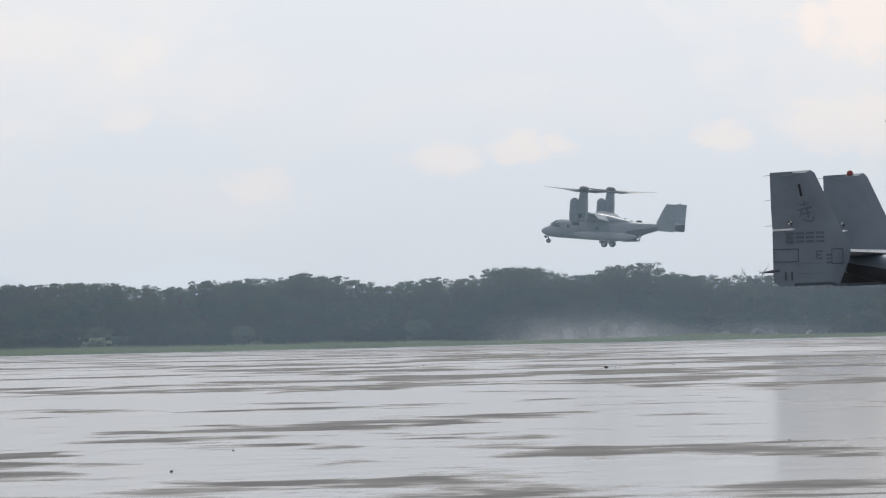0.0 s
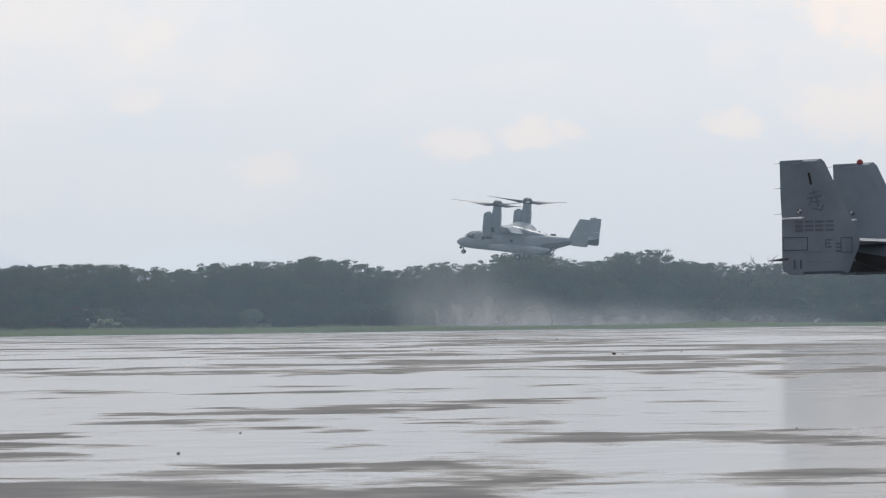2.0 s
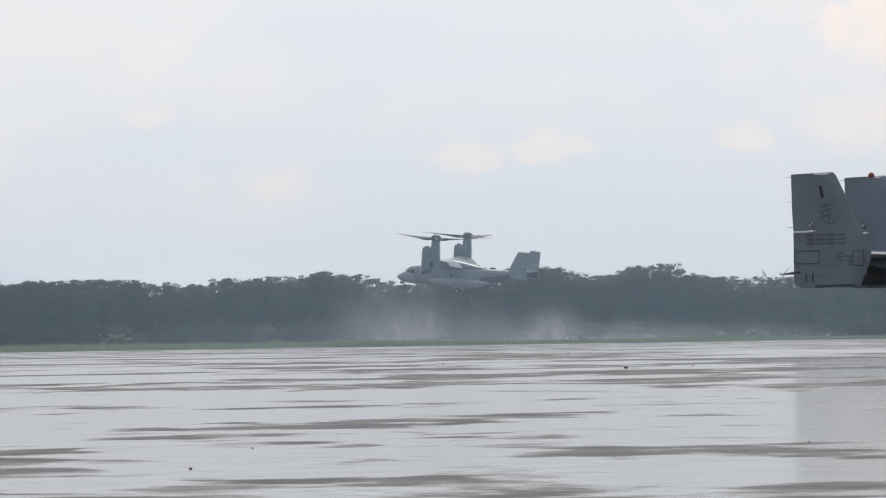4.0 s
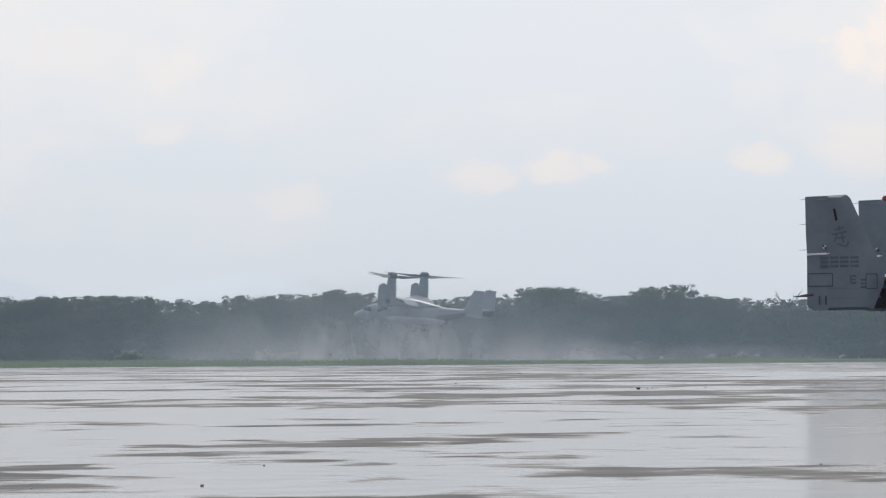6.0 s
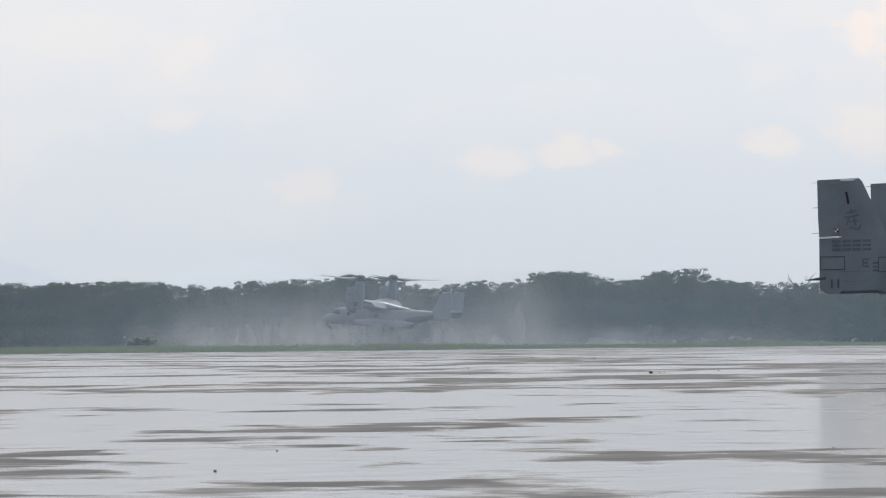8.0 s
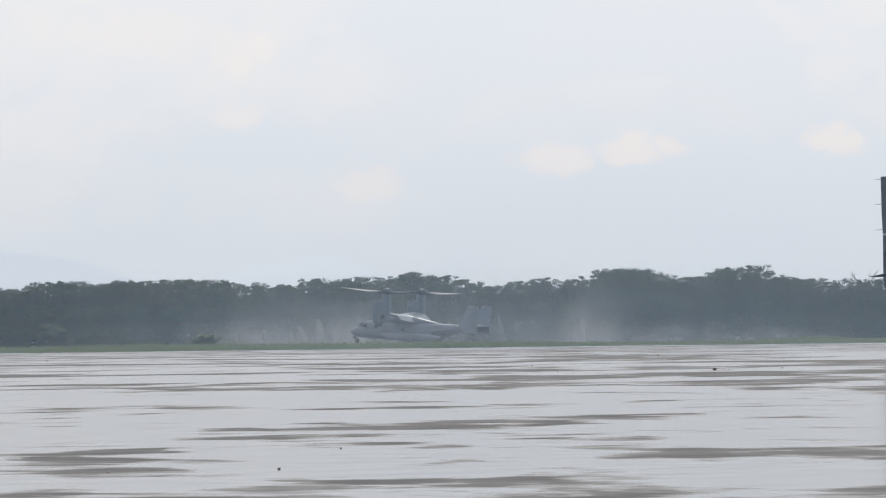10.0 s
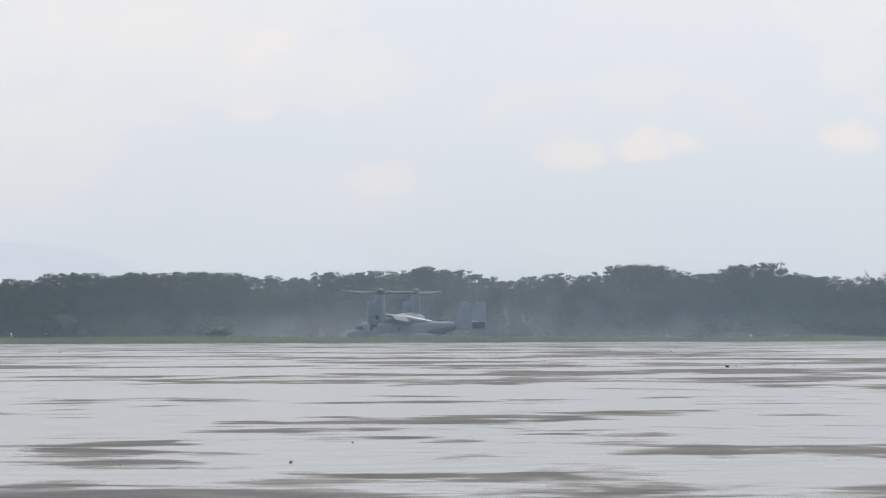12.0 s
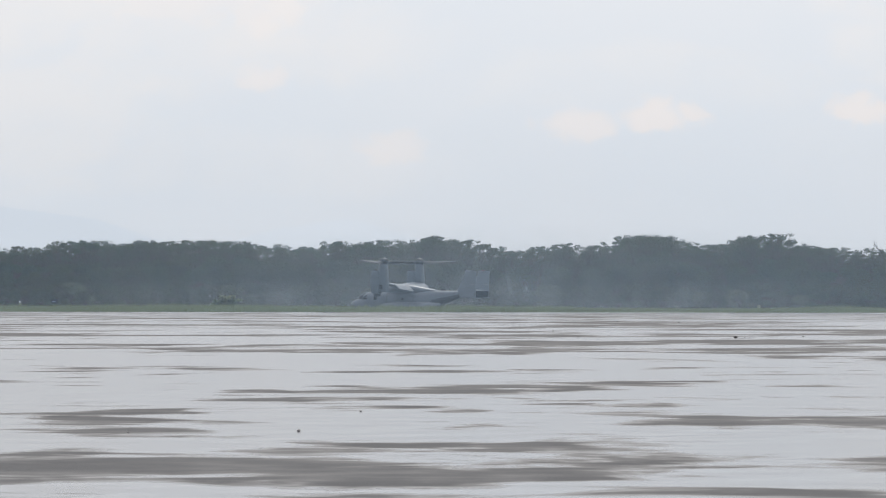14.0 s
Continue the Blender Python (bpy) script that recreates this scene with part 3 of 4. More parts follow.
def build_aircraft(label, near_side, parked):
    root = tagged(new("tiltrotor_aircraft"), label, "aircraft", group="tiltrotor aircraft")
    body = part("fuselage", fuselage_mesh(), SKIN, root, "grey rounded fuselage rising to a tapered tail")
    cockpit_panes(body)
    part("wing_fairing", loft([(2.2, 0, 2.62, .35, .12, 2.2), (1.7, 0, 2.85, .75, .40, 2.3), (1.0, 0, 3.0, .95, .55, 2.4), (-.6, 0, 3.05, 1.0, .56, 2.5), (-1.8, 0, 2.98, .92, .48, 2.4), (-3.2, 0, 2.86, .74, .32, 2.3), (-4.6, 0, 2.76, .5, .16, 2.2)], 24), PAINT_LIGHT, body, "pale fairing over the wing root")
    for s in (1, -1):
        sp = part("sponson", loft([(2.3, s * 1.12, .86, .06, .12, 2.2), (1.8, s * 1.2, .82, .28, .32, 2.3), (.8, s * 1.28, .78, .45, .46, 2.5), (-.8, s * 1.33, .80, .55, .52, 2.6), (-2.6, s * 1.33, .82, .56, .54, 2.6), (-4.0, s * 1.28, .88, .48, .46, 2.5),
                                  (-4.9, s * 1.18, .98, .32, .32, 2.3), (-5.5, s * 1.08, 1.06, .1, .14, 2.2)], 24), PAINT_LIGHT, root, "pale fuel sponson along the belly")
        part("gear_door", slab([(-1.1, -.02), (-2.3, -.02), (-2.25, .36), (-1.15, .36)], .035, "xz", s * 1.92, .01), PAINT_LIGHT, sp, "hanging wheel door", False)
        part("sponson_port", turned([(0, .09), (s * .03, .10)], 14, None, (-4.1, s * 1.68, 1.0), "y"), DARK, sp)
        part("round_port", turned([(0, .14), (s * .04, .13)], 16, None, (-.55, s * 1.115, 1.72), "y"), DARK, body, "small round dark port")
        part("side_port", slab([(3.3, 1.55), (2.9, 1.55), (2.9, 1.95), (3.3, 1.95)], .05, "xz", s * 1.105, .02), GLASS, body, "small dark cabin window", False)
    part("wing", wing_piece([(-6.6, 1.15, -1.05, 3.62, .30, -3), (-3.5, 1.05, -1.3, 3.45, .33, -3), (-.9, .95, -1.55, 3.30, .36, -3), (.9, .95, -1.55, 3.30, .36, -3), (3.5, 1.05, -1.3, 3.45, .33, -3), (6.6, 1.15, -1.05, 3.62, .30, -3)], 24), PAINT_LIGHT, root, "thick pale grey wing")
    for s in (1, -1):
        part("flap", wing_piece([(s * 1.2, -1.30, -2.25, 3.10, .09, -40), (s * 6.1, -1.0, -1.9, 3.42, .08, -40)], 14), SKIN, root, "lowered wing flap")
        nacelle_part(root, s)
    part("tailplane", wing_piece([(-2.7, -8.3, -10.1, 2.93, .13, 0), (0, -8.05, -10.1, 2.90, .15, 0), (2.7, -8.3, -10.1, 2.93, .13, 0)], 18), PAINT_LIGHT, root, "pale tailplane joining the fins")
    for s in (1, -1):
        part("elevator", wing_piece([(s * .2, -10.12, -10.6, 2.83, .05, 0), (s * 2.6, -10.12, -10.6, 2.87, .05, 0)], 12), SKIN, root)
        fin = fin_part(root, s)
        if parked:
            fin_marks(fin, s)
        for z in (5.26, 4.52, 3.76):
            part("static_wick", rod((-10.7, s * 2.72, z), (-10.95, s * 2.72, z - .02), .008, .004, 6), BLACK, fin)
    part("beacon", turned([(-.03, .11), (.05, .10), (.10, .06), (.12, .01)], 16, None, (-9.9, near_side * -2.72, 5.36)), RED, root, "red beacon lens on a fin tip")
    part("tail_spike", rod((-10.5, near_side * 2.72, 2.42), (-11.1, near_side * 2.72, 2.36), .07, .012, 10), PAINT_DARK, root)
    rows = ((-4.3, .58, 2.82, 1.05), (-5.0, .86, 2.83, .98), (-5.8, 1.18, 2.83, .86), (-6.8, 1.58, 2.82, .68), (-7.8, 1.92, 2.83, .50), (-8.5, 2.11, 2.87, .38), (-9.2, 2.33, 2.89, .22))
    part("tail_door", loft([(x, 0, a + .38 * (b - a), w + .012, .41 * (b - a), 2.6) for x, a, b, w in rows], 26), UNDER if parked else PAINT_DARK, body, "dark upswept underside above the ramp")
    part("ramp", slab([(-3.7, .30), (-5.35, .42), (-5.62, .56), (-5.58, .70), (-3.7, .56)], 1.75, "xz", 0, .04), PAINT_DARK, root, "dark loading ramp")
    part("ramp_frame", slab([(-3.9, .55), (-5.1, .66), (-5.35, 1.10), (-3.9, .90)], 1.5, "xz", 0, .03), DARK, root)
    for s in (1, -1):
        part("ramp_strut", rod((-5.4, s * .8, .62), (-5.9, s * .8, 1.30), .05), METAL, root)
    for x, h, w in ((-3.7, .46, .12), (-4.55, .24, .09), (-5.5, .26, .40)):
        z = 2.78
        part("antenna", slab([(x - w, z), (x + w, z), (x + w * .7, z + h), (x - w * .9, z + h)], .07, "xz", 0, .015), BLACK, root, "dark dorsal blade antenna", False)
    part("sensor_turret", turned([(-.26, .05), (-.22, .14), (-.1, .19), (.04, .17)], 18, None, (6.15, 0, .34)), BLACK, root, "dark sensor ball under the nose")
    part("nose_seam", loft([(6.06, 0, .96, .577, .55, 2.5), (6.02, 0, .965, .592, .562, 2.5)], 28), PAINT_DARK, body)
    for x in (3.9, 1.6, -2.0, -4.2, -7.2):
        a = np.interp(x, [-7.8, -6.8, -5.8, -4.8, -3.8, -2.6, 3.7, 4.3], [1.92, 1.58, 1.18, .78, .42, .26, .25, .25])
        b = np.interp(x, [-7.8, -2.6, -1, 3.7, 4.3], [2.83, 2.77, 2.72, 2.57, 2.5])
        w = np.interp(x, [-7.8, -6.8, -5.8, -4.8, -3.8, -2.6, 2.4, 3.7, 4.3], [.5, .68, .86, 1.0, 1.09, 1.12, 1.13, 1.1, 1.04])
        part("skin_joint", loft([(x, 0, (a + b) / 2, w + .006, (b - a) / 2 + .006, 2.7), (x + .025, 0, (a + b) / 2, w + .006, (b - a) / 2 + .006, 2.7)], 32), LINE, body)
    legs = [gear_part(root, -1.82, 2.2, .38, .19, .22), gear_part(root, -1.82, -2.2, .38, .19, .22), gear_part(root, 5.75, 0, .27, .16, .16)]
    rotors = [rotor_part(root, 1), rotor_part(root, -1)]
    return root, legs, rotors


LANDING, LEGS, ROTORS = build_aircraft("grey military tiltrotor landing with its rotors turned up", 1, False)
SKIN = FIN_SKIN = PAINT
PARKED, PARKED_LEGS, PARKED_ROTORS = build_aircraft("grey military tiltrotor parked on the wet apron", -1, True)


def parked_pose():
    """Stands so that its starboard fin's trailing tip comes to a known place."""
    turn = pose(0, 0, 0, 0, 0, -21.5)
    tip = turn @ Vector((-10.75, -2.72, 5.33))
    d = 188.0
    return Matrix.Translation((.071924 * d - tip.x, d - tip.y, 0)) @ turn


PARKED.matrix_basis = parked_pose()
PARKED_ROTORS[0].matrix_basis = PARKED_ROTORS[0].matrix_basis @ pose(0, 0, 0, 0, 0, 40)

# ---- trees behind the runway ----


def tree_meshes(seed, height, spread, leaves, open_crown):
    """One trunk with limbs, and one crown of small leaf clumps gathered in uneven lobes."""
    rnd = random.Random(seed)
    bm = bmesh.new()
    base = height * (.30 if open_crown else .16)
    rod((0, 0, -.3), (.1, 0, base), .24, .17, 9, bm)
    lobes = []
    count = 95 if open_crown else 28
    for i in range(count):
        w = rnd.random() * 2 * math.pi
        f = rnd.random()
        z = height * ((.46 + .51 * f ** .7) if open_crown else (.12 + .78 * f ** .8))
        r = spread * (rnd.uniform(.1, 1.1) * (1.15 - .65 * f * f) if open_crown else rnd.uniform(.3, .95) * (1 - .35 * f))
        size = rnd.uniform(.5, 1.0) * (.36 if open_crown else 1.0) * height / 8
        c = Vector((r * math.cos(w), r * math.sin(w), z))
        lobes.append((c, size))
        rod((.05, 0, base * rnd.uniform(.6, 1)), c * .55 + Vector((0, 0, base * .35)), .09, .05, 5, bm)
        rod(c * .55 + Vector((0, 0, base * .35)), c, .05, .02, 4, bm)
    trunk = mesh_of("trunk", bm, BARK)
    pts = []
    for i in range(leaves):
        c, s = lobes[rnd.randrange(count)]
        d = Vector((rnd.gauss(0, 1), rnd.gauss(0, 1), rnd.gauss(0, .75))).normalized()
        p = c + Vector((d.x * 1.25, d.y * 1.25, d.z * (.55 if open_crown else .6))) * s * rnd.uniform(.6, 1.1) ** .5
        pts.append((p, d))
    verts, faces = [], []
    for p, d in pts:
        size = rnd.uniform(.05, .12) if open_crown else rnd.uniform(.10, .24)
        a = Vector((rnd.gauss(0, 1), rnd.gauss(0, 1), rnd.gauss(0, 1)))
        u = (d + a * .8).normalized().orthogonal().normalized()
        v = (d + a * .6).normalized().cross(u).normalized()
        k = len(verts)
        n = u.cross(v) * size * .35
        verts += [tuple(p - u * size), tuple(p - v * size * .6 + n), tuple(p + u * size), tuple(p + v * size * .6 + n)]
        faces += [(k, k + 1, k + 2), (k, k + 2, k + 3)]
    return trunk, verts, faces


def make_tree(name, meshes, mat, label, group, m):
    trunk, crown = meshes
    root = tagged(new(name), label, "tree", group)
    t = new("trunk", trunk)
    c = new("crown", crown)
    t.parent = c.parent = root
    root.matrix_basis = m
    return root


def tree_kind(seed, height, spread, leaves, open_crown, mat):
    trunk, verts, faces = tree_meshes(seed, height, spread, leaves, open_crown)
    return trunk, raw("crown", verts, faces, mat)


SKYLINE = ((-.150, 8.0), (-.0700, 8.0), (-.0645, 8.1), (-.0583, 8.9), (-.0520, 8.7), (-.0405, 9.0), (-.0342, 9.15), (-.0280, 8.6), (-.0200, 8.4), (-.0155, 9.1), (-.0084, 8.8), (-.0030, 9.35), (.0070, 8.3),
           (.0140, 8.25), (.0180, 8.7), (.0230, 8.1), (.0282, 9.5), (.0302, 9.9), (.0338, 9.9), (.0363, 9.1), (.0385, 8.2), (.0451, 9.5), (.0505, 9.8), (.0541, 9.4), (.0585, 8.2), (.0640, 8.0), (.0700, 8.1), (.0760, 8.4), (.0900, 8.0), (.150, 8.2))


def plant_trees():
    rnd = random.Random(5)
    dense = [tree_kind(20 + i, 8.0, 3.3, 4600, False, LEAF) for i in range(7)]
    open_ = [tree_kind(40 + i, 8.0, 3.1, 3000, True, LEAF) for i in range(6)]
    verge = tree_kind(70, 2.6, 1.5, 1500, False, VERGE)
    bush = [tree_kind(60 + i, 2.6, 1.5, 1300, False, LEAF if i else LEAF_PALE) for i in range(3)]
    rows = ((855, 5.6, .66, dense), (862, 4.4, .79, dense), (868, 3.8, 1.0, open_), (873, 3.8, .85, dense), (878, 3.6, 1.0, open_), (884, 4.2, .97, open_), (892, 4.6, .62, dense))
    for y, gap, rise, kinds in rows:
        x = -88.0
        while x < 94:
            d = y + rnd.uniform(-2, 2)
            h = float(np.interp(x / d, [s[0] for s in SKYLINE], [s[1] for s in SKYLINE])) 
            h = 10.2 + 1.35 * (h - 8.6)
            h = (h - .5) * rise * (rnd.uniform(.94, 1.055) if kinds is open_ else rnd.uniform(.86, 1.03)) * d / 860 + .5
            k = h / 9.0
            m = pose(x, d, ground_height(d), 0, 0, rnd.uniform(0, 360)) @ Matrix.Diagonal((k * rnd.uniform(.95, 1.15), k * rnd.uniform(.95, 1.15), k, 1))
            make_tree("tree", kinds[rnd.randrange(len(kinds))], LEAF, "dense dark green broadleaf tree in the woodland belt" if kinds is dense else "thin-crowned green tree above the woodland belt", "woodland trees", m)
            x += gap * rnd.uniform(.75, 1.25)
    x = -86.0
    while x < 92:
        d = 846 + rnd.uniform(-2, 4)
        k = rnd.uniform(.75, 1.5)
        m = pose(x, d, ground_height(d), 0, 0, rnd.uniform(0, 360)) @ Matrix.Diagonal((k * 1.2, k * 1.2, k, 1))
        make_tree("bush", bush[rnd.choice((0, 1, 1, 2, 2))], LEAF, "low leafy bush at the foot of the trees", "bushes", m)
        x += rnd.uniform(1.4, 2.6)
    # one pale rounded bush out on the verge
    d = 640.0
    for u, k in ((-.0350, .72), (-.0336, .55), (-.0364, .5)):
        make_tree("bush", verge, VERGE, "pale green rounded bush on the verge", "verge bushes", pose(u * d, d, ground_height(d), 0, 0, 40 + 3000 * u) @ Matrix.Diagonal((k * 1.3, k, k * .8, 1)))


def bare_tree(x, y, h):
    """A leafless top of thin twigs."""
    rnd = random.Random(3)
    bm = bmesh.new()
    rod((0, 0, -.3), (.1, 0, h * .72), .16, .06, 8, bm)
    for i in range(6):
        z = h * rnd.uniform(.66, .8)
        w = rnd.uniform(0, 6.28)
        tip = Vector((math.cos(w) * rnd.uniform(.6, 2.0), math.sin(w), z + h * rnd.uniform(.02, .14)))
        rod((.08, 0, z * .93), tip, .05, .02, 6, bm)
        for j in range(3):
            rod(tip * .8 + Vector((0, 0, z * .19)), tip + Vector((rnd.uniform(-.7, .7), 0, rnd.uniform(.1, .8))), .025, .01, 5, bm)
    root = tagged(new("bare_tree"), "leafless grey tree standing out of the woodland", "tree")
    part("trunk", bm, BARK, root)
    root.matrix_basis = pose(x, y, ground_height(y))


plant_trees()
bare_tree(.0690 * 858, 858, 10.3)

# ---- grass verge, stones, marker board ----


def grow_grass():
    rnd = np.random.default_rng(4)
    k = 110000
    x = rnd.uniform(-56, 60, k)
    y = np.array([apron_edge(a) for a in x]) + .3 + 170 * rnd.random(k) ** 1.7
    tuft = np.array([noise.noise(Vector((a * .16, b * .03, 0))) for a, b in zip(x, y)])
    h = rnd.uniform(.06, .32, k) * np.clip(1 + 2.6 * tuft, .25, 2.0) * np.where(rnd.random(k) < .3, .6, 1)
    h *= np.interp(x / y, [-.02, .012, .03], [.95, .80, .42]) + .55 * np.exp(-((x / y - .0610) / .0065) ** 2)
    w = rnd.uniform(.02, .055, k)
    a = rnd.uniform(-.6, .6, k)
    lean = rnd.uniform(-.15, .15, k)
    z = np.array([ground_height(b) for b in y]) - .02
    verts = np.empty((k, 3, 3))
    verts[:, 0] = np.stack([x - w * np.cos(a), y - w * np.sin(a), z], 1)
    verts[:, 1] = np.stack([x + w * np.cos(a), y + w * np.sin(a), z], 1)
    verts[:, 2] = np.stack([x + lean, y + lean * .5, z + h], 1)
    idx = np.arange(3 * k).reshape(k, 3)
    tagged(new("grass", raw("grass", verts.reshape(-1, 3).tolist(), idx.tolist(), GRASS)), "uneven green grass along the apron's edge", "grass", kind="stuff")


grow_grass()


def scatter_stones():
    spots = ((.04533, -.00566, .085, .05), (.0468, -.00560, .03, .02), (.0475, -.0056, .03, .015), (-.02359, -.02055, .022, .014), (.03636, -.00321, .09, .035), (.0267, -.0031, .08, .04),
             (.0560, -.0054, .05, .02), (-.0138, -.0174, .02, .010), (.0165, -.00465, .05, .025), (-.0600, -.0031, .09, .04), (.0205, -.0056, .035, .02), (-.0505, -.0208, .015, .008), (.0741, -.0177, .018, .010))
    for i, (u, v, w, h) in enumerate(spots):
        d = EYE / -v
        rnd = random.Random(i)
        bm = bmesh.new()
        bmesh.ops.create_icosphere(bm, subdivisions=2, radius=1)
        for p in bm.verts:
            p.co *= 1 + .22 * noise.noise(p.co * 1.3 + Vector((i * 3.1, 0, 0)))
            p.co = Vector((p.co.x * w / 2, p.co.y * w / 2 * rnd.uniform(.7, 1), max(p.co.z, -.75) * h / 2 * 1.1))
        lo = min(p.co.z for p in bm.verts)
        for p in bm.verts:
            p.co.z -= lo
        ob = tagged(new("stone", mesh_of("stone", bm, PEBBLE if v < -.015 else STONE)), "small pale pebble lying on the wet apron" if v < -.015 else "small dark stone lying on the wet apron", "stone", "loose stones")
        ob.matrix_basis = pose(u * d, d, 0, 0, 0, rnd.uniform(0, 360))


scatter_stones()


def marker_board(u, d):
    root = tagged(new("marker_board"), "small dark marker board on two posts in the grass", "marker board")
    part("board", slab([(-.28, .42), (.28, .42), (.28, .78), (-.28, .78)], .04, "xz", 0, .01), BOARD, root)
    part("pale_stripe", slab([(-.2, .54), (.16, .54), (.16, .62), (-.2, .62)], .01, "xz", -.026, 0), PAINT_LIGHT, root, "pale bar on the board", False)
    for x in (-.22, .22):
        part("post", rod((x, .03, -.1), (x, .03, .5), .03), BOARD, root)
    root.matrix_basis = pose(u * d, d, ground_height(d))


marker_board(-.0622, 560)

# ---- drifting spray in thin wisps, and haze as one tinted sheet ----


def haze_sheet(y, mat):
    """One tinted see-through sheet that pales all behind it, in place of haze."""
    verts, faces = [], []
    nx, nz = 24, 6
    for j in range(nz + 1):
        for i in range(nx + 1):
            x = -150 + 300 * i / nx
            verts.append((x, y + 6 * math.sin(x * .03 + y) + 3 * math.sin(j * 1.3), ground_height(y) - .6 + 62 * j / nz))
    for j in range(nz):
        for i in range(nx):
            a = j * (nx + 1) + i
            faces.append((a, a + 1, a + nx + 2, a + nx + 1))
    tagged(new("haze", raw("haze", verts, faces, mat, True)), "bluish see-through sheet that imitates haze over the airfield", "haze", kind="stuff")


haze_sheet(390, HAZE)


def spray(count, wide, tall, deep, seed):
    """A cloud of spray in thin curled wisps, densest near the ground."""
    rnd = random.Random(seed)
    verts, faces, uvs = [], [], []
    for i in range(count):
        x, y, z = wide * ((i + .5) / count - .5) * .75, rnd.uniform(-.5, .5) * deep, tall * rnd.uniform(.12, .4)
        r = rnd.uniform(.95, 1.1) * wide / count * .66
        h = rnd.uniform(.8, 1.15) * tall
        lean, turn = rnd.uniform(-.35, .35), rnd.uniform(-.3, .3)
        base = len(verts)
        for ring, f in enumerate((0, .35, .7, 1.0)):
            for k in range(1 if ring == 0 else 14):
                w = 2 * math.pi * k / 14
                px, pz = f * r * math.cos(w), f * h * math.sin(w)
                verts.append((x + px * math.cos(turn) + lean * pz, y + px * math.sin(turn) + .25 * r * f * f, z + pz))
                uvs.append((.5 + .5 * f * math.cos(w), .5 + .5 * f * math.sin(w)))
        for k in range(14):
            q = (k + 1) % 14
            faces.append((base, base + 1 + k, base + 1 + q))
            for ring in (0, 1):
                o = base + 1 + 14 * ring
                faces.append((o + k, o + 14 + k, o + 14 + q, o + q))
    me = raw("spray", verts, faces, MIST if wide > 100 else SPRAY, True)
    layer = me.uv_layers.new(name="wisp")
    for loop in me.loops:
        layer.data[loop.index].uv = uvs[loop.vertex_index]
    return tagged(new("spray", me), "thin mist drifting before the woodland" if wide > 100 else "fine white spray whirled up by the rotors", "spray", kind="stuff")


# each: wisps, width, height, depth, rows of (seconds, x, y, z)
PUFFS = ((1, 26, 5.0, 6, ((0, 34, 792, -1.2), (1.5, 36, 793, -1.4), (3, 38, 794, -2), (5.5, 41, 796, -7), (7, 43, 797, -14), (14, 45, 797, -20))),
         (1, 18, 9.5, 4, ((0, 36, 788, -14), (.5, 31, 788, -5), (1.0, 26.5, 788, -1.0), (2, 17.5, 788, -.8), (3, 11, 789, -1.0), (5.5, 8, 790, -4), (7, 8, 790, -14), (14, 8, 790, -20))),
         (2, 18, 5.5, 6, ((0, 28, 790, -16), (1, 25, 790, -5), (2, 22, 790, -1.5), (3, 22, 790, -.7), (5.5, 24, 792, -2), (7.5, 27, 793, -3.5), (9.2, 29, 793, -7), (11, 31, 793, -16), (14, 31, 793, -20))),
         (1, 10, 7.0, 5, ((0, 10, 786, -18), (2.4, 10, 786, -12), (4, 8.5, 786, -2.5), (5.5, 7.5, 785, -.7), (7, 10, 786, -2.5), (9.2, 13, 787, -6), (11, 15, 787, -18), (14, 15, 787, -22))),
         (1, 9, 8.5, 5, ((0, 20, 787, -18), (5.0, 20, 787, -12), (6.5, 19.5, 787, -2.5), (7.5, 19, 787, -1.2), (9.2, 18.5, 788, -.8), (10.3, 19, 788, -5), (11.5, 19, 788, -16), (14, 19, 788, -22))),
         (1, 52, 10.0, 5, ((0, 6, 774, -24), (3.2, 6, 774, -16), (4.6, 6, 774, -6), (5.5, 5, 774, -3.0), (6.6, 4, 774, -1.4), (7.6, 3.5, 774, -3.2), (9.2, 2, 774, -6), (11.3, 1, 774, -10), (12.5, 1, 774, -13), (14, 1, 774, -18))),
         (1, 30, 5.5, 6, ((0, -14, 801, -18), (4.5, -14, 801, -12), (6.5, -12, 801, -1.6), (8, -13, 801, -.7), (9.2, -14, 801, -.9), (11.3, -15, 801, -2.4), (12.5, -16, 801, -4.5), (14, -17, 801, -9))),
         (2, 50, 3.0, 8, ((0, 46, 803, -1.0), (3, 44, 803, -.8), (6, 40, 803, -.9), (9.2, 36, 803, -1.0), (11.3, 34, 803, -1.5), (14, 32, 803, -3.0))),
         (1, 120, 13.0, 10, ((0, 8, 815, -26), (1.5, 8, 815, -24), (3.5, 7, 815, -12), (5.5, 6, 815, -3.5), (9.2, 4, 815, -2.2), (11.3, 3, 815, -1.6), (14, 2, 815, -1.4))))
SPRAYS = [spray(k, w, h, d, 30 + i) for i, (k, w, h, d, rows) in enumerate(PUFFS)]

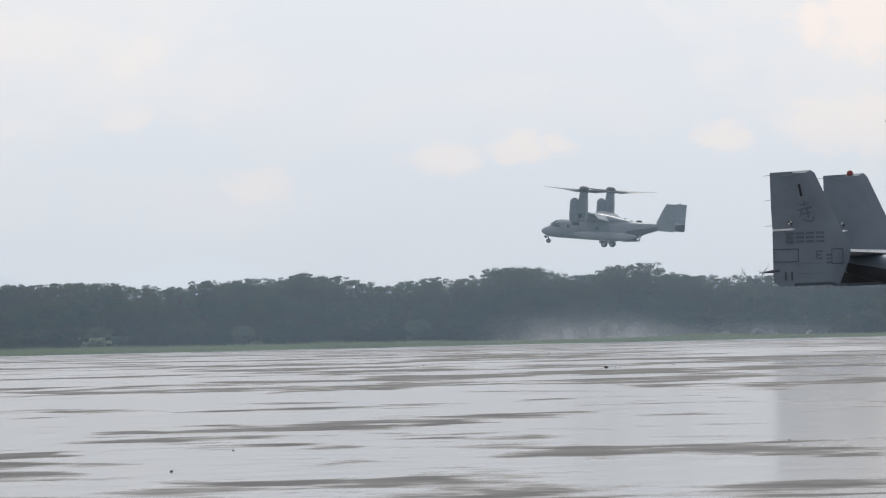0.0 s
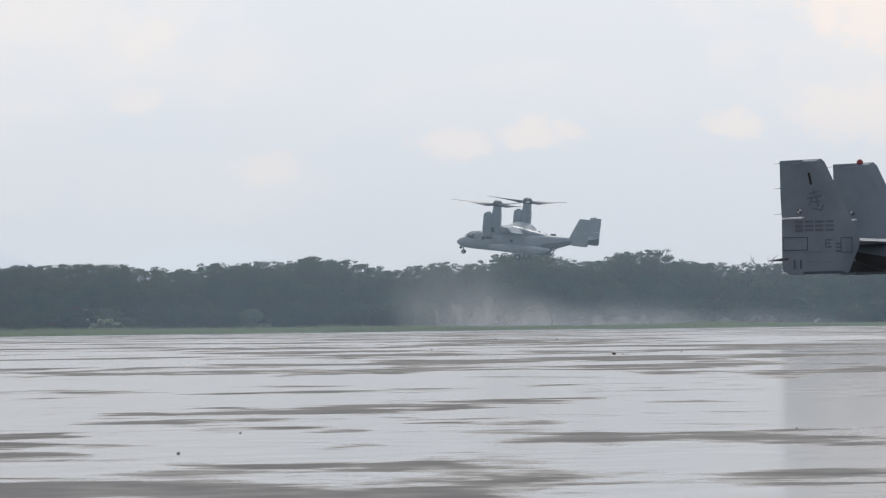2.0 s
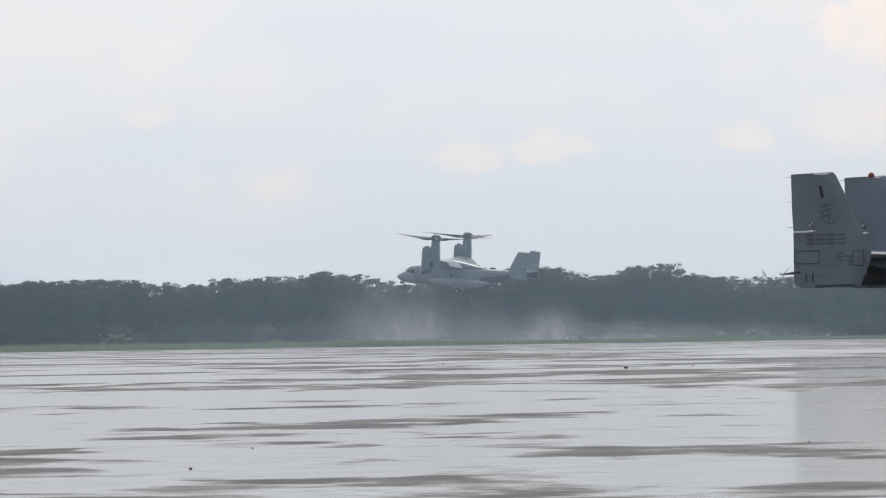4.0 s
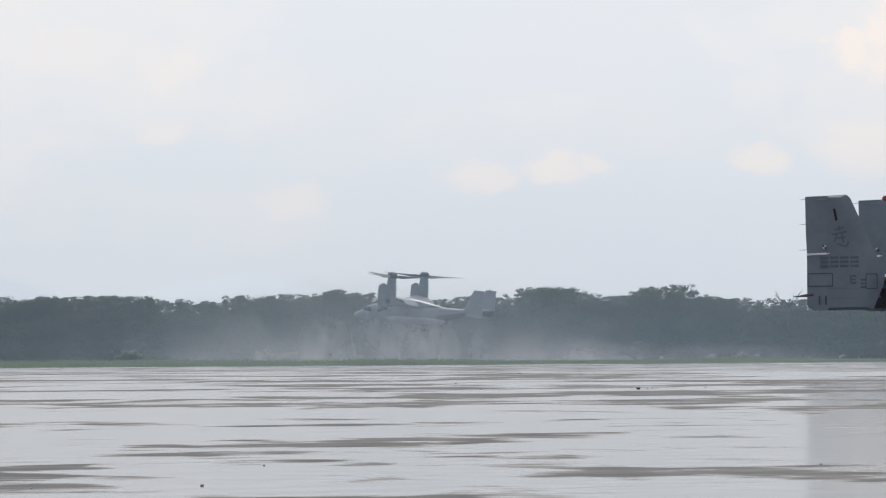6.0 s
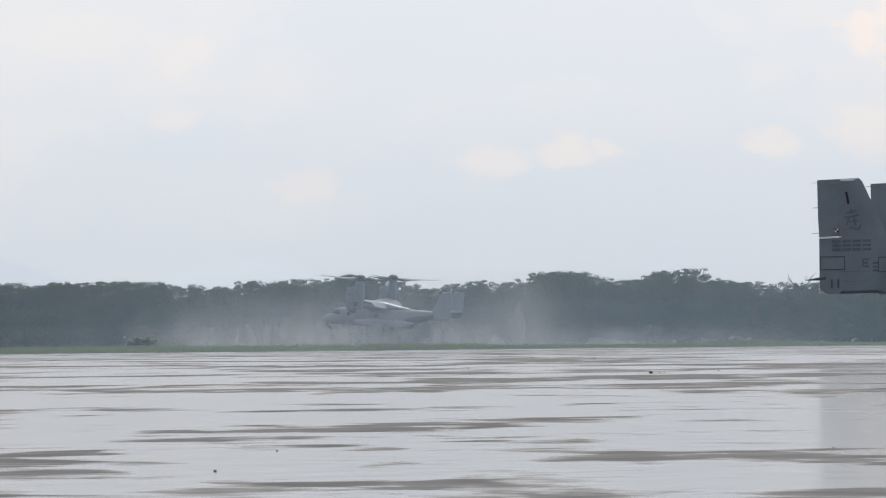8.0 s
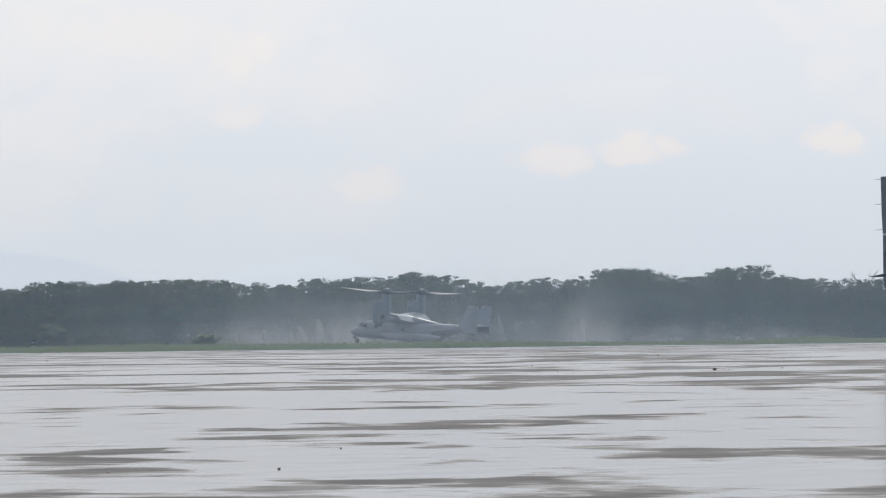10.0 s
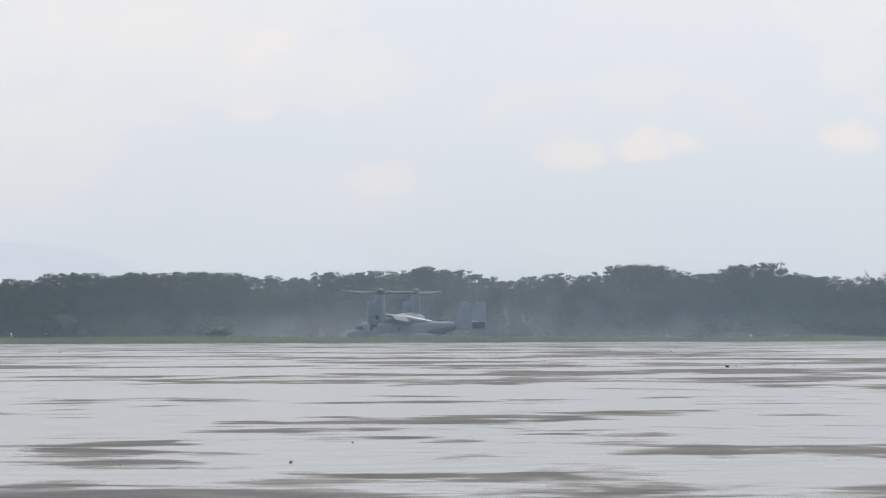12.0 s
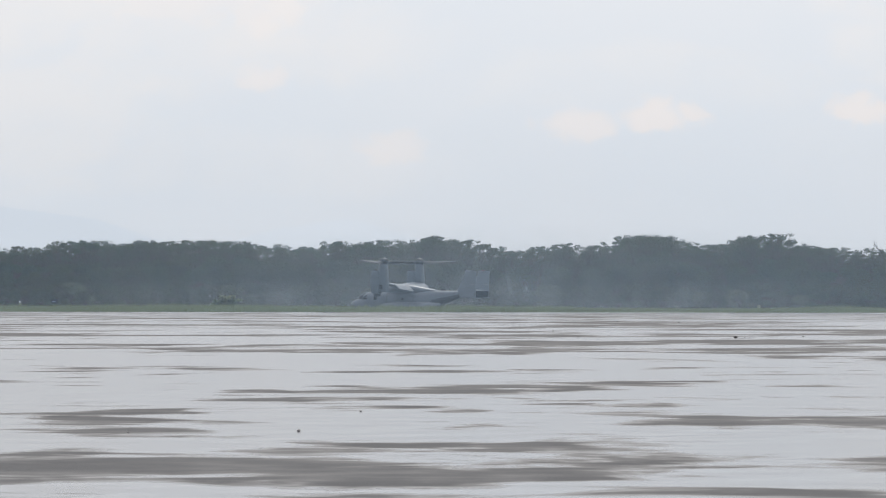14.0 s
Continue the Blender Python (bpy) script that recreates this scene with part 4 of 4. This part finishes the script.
# ---- what moves ----
# seconds, x, y, z, heading, nose up, bank
FLIGHT = ((0, 34.17, 779, 11.83, 164.2, 5.5, -.6), (.5, 30.95, 780.2, 11.1, 164.1, 5.9, -1), (1.0, 27.95, 781.4, 10.3, 163.9, 6.4, -1.5), (1.5, 25.21, 782.5, 9.52, 163.7, 6.6, -1.9), (2.0, 22.6, 783.7, 8.85, 163.4, 6.4, -2.2),
          (2.5, 20.15, 784.9, 8.25, 163.0, 6.1, -2.5), (3.0, 17.98, 786, 7.72, 162.8, 5.8, -2.5), (4.2, 13.0, 788.5, 6.3, 163.1, 5.5, -1.6), (5.5, 8.36, 791, 4.81, 163.3, 5.3, -.6), (6.0, 6.72, 792, 4.24, 163.1, 5.35, -.7),
          (6.5, 5.21, 793, 3.66, 162.9, 5.3, -.8), (7.0, 3.82, 794, 3.1, 163.0, 4.9, -1.0), (7.5, 2.54, 795, 2.56, 163.1, 4.6, -1.0), (8.0, 1.28, 795.2, 2.06, 163.0, 4.7, -.5), (8.5, .08, 795.3, 1.58, 162.9, 4.9, 0),
          (9.0, -1.21, 795.5, 1.09, 162.8, 5.2, .2), (9.5, -2.35, 795.7, .6, 162.6, 5.2, .1), (10.4, -4.0, 796, -.25, 162.2, 4.7, 0), (11.2, -4.95, 796.2, -.6, 161.9, 3.9, -.2), (11.5, -5.1, 796.2, -.63, 161.9, 3.4, -.2),
          (12.0, -5.35, 796.4, -.65, 162.0, 1.3, -.3), (12.5, -5.53, 796.5, -.66, 162.0, .6, -.3), (13.2, -5.72, 796.8, -.66, 162.0, .6, -.2), (14.0, -5.94, 797, -.66, 161.9, .6, -.2))


def motions():
    walk(LANDING, [(t, pose(x, y, z, 0, 0, h) @ pose(0, 0, 0, 0, -p, 0) @ pose(0, 0, 0, b, 0, 0)) for t, x, y, z, h, p, b in FLIGHT])
    for i, leg in enumerate(LEGS):
        late = 1.3 if i == 2 else 0
        walk(leg, [(0, pose(0, 0, -.5)), (9.6 + late, pose(0, 0, -.5)), (10.9 + late, pose(0, 0, 0)), (14, pose(0, 0, 0))])
    # 412 turns a minute, against each other
    for i, hub in enumerate(ROTORS):
        s, start = ((-1, 76), (1, 106))[i]
        base = hub.matrix_basis.copy()
        walk(hub, [(k / FPS, base @ pose(0, 0, 0, 0, 0, start + s * 82.5 * k)) for k in range(14 * FPS + 1)])
    for ob, (k, w, h, d, rows) in zip(SPRAYS, PUFFS):
        walk(ob, [(t, pose(x, y, z)) for t, x, y, z in rows])


motions()
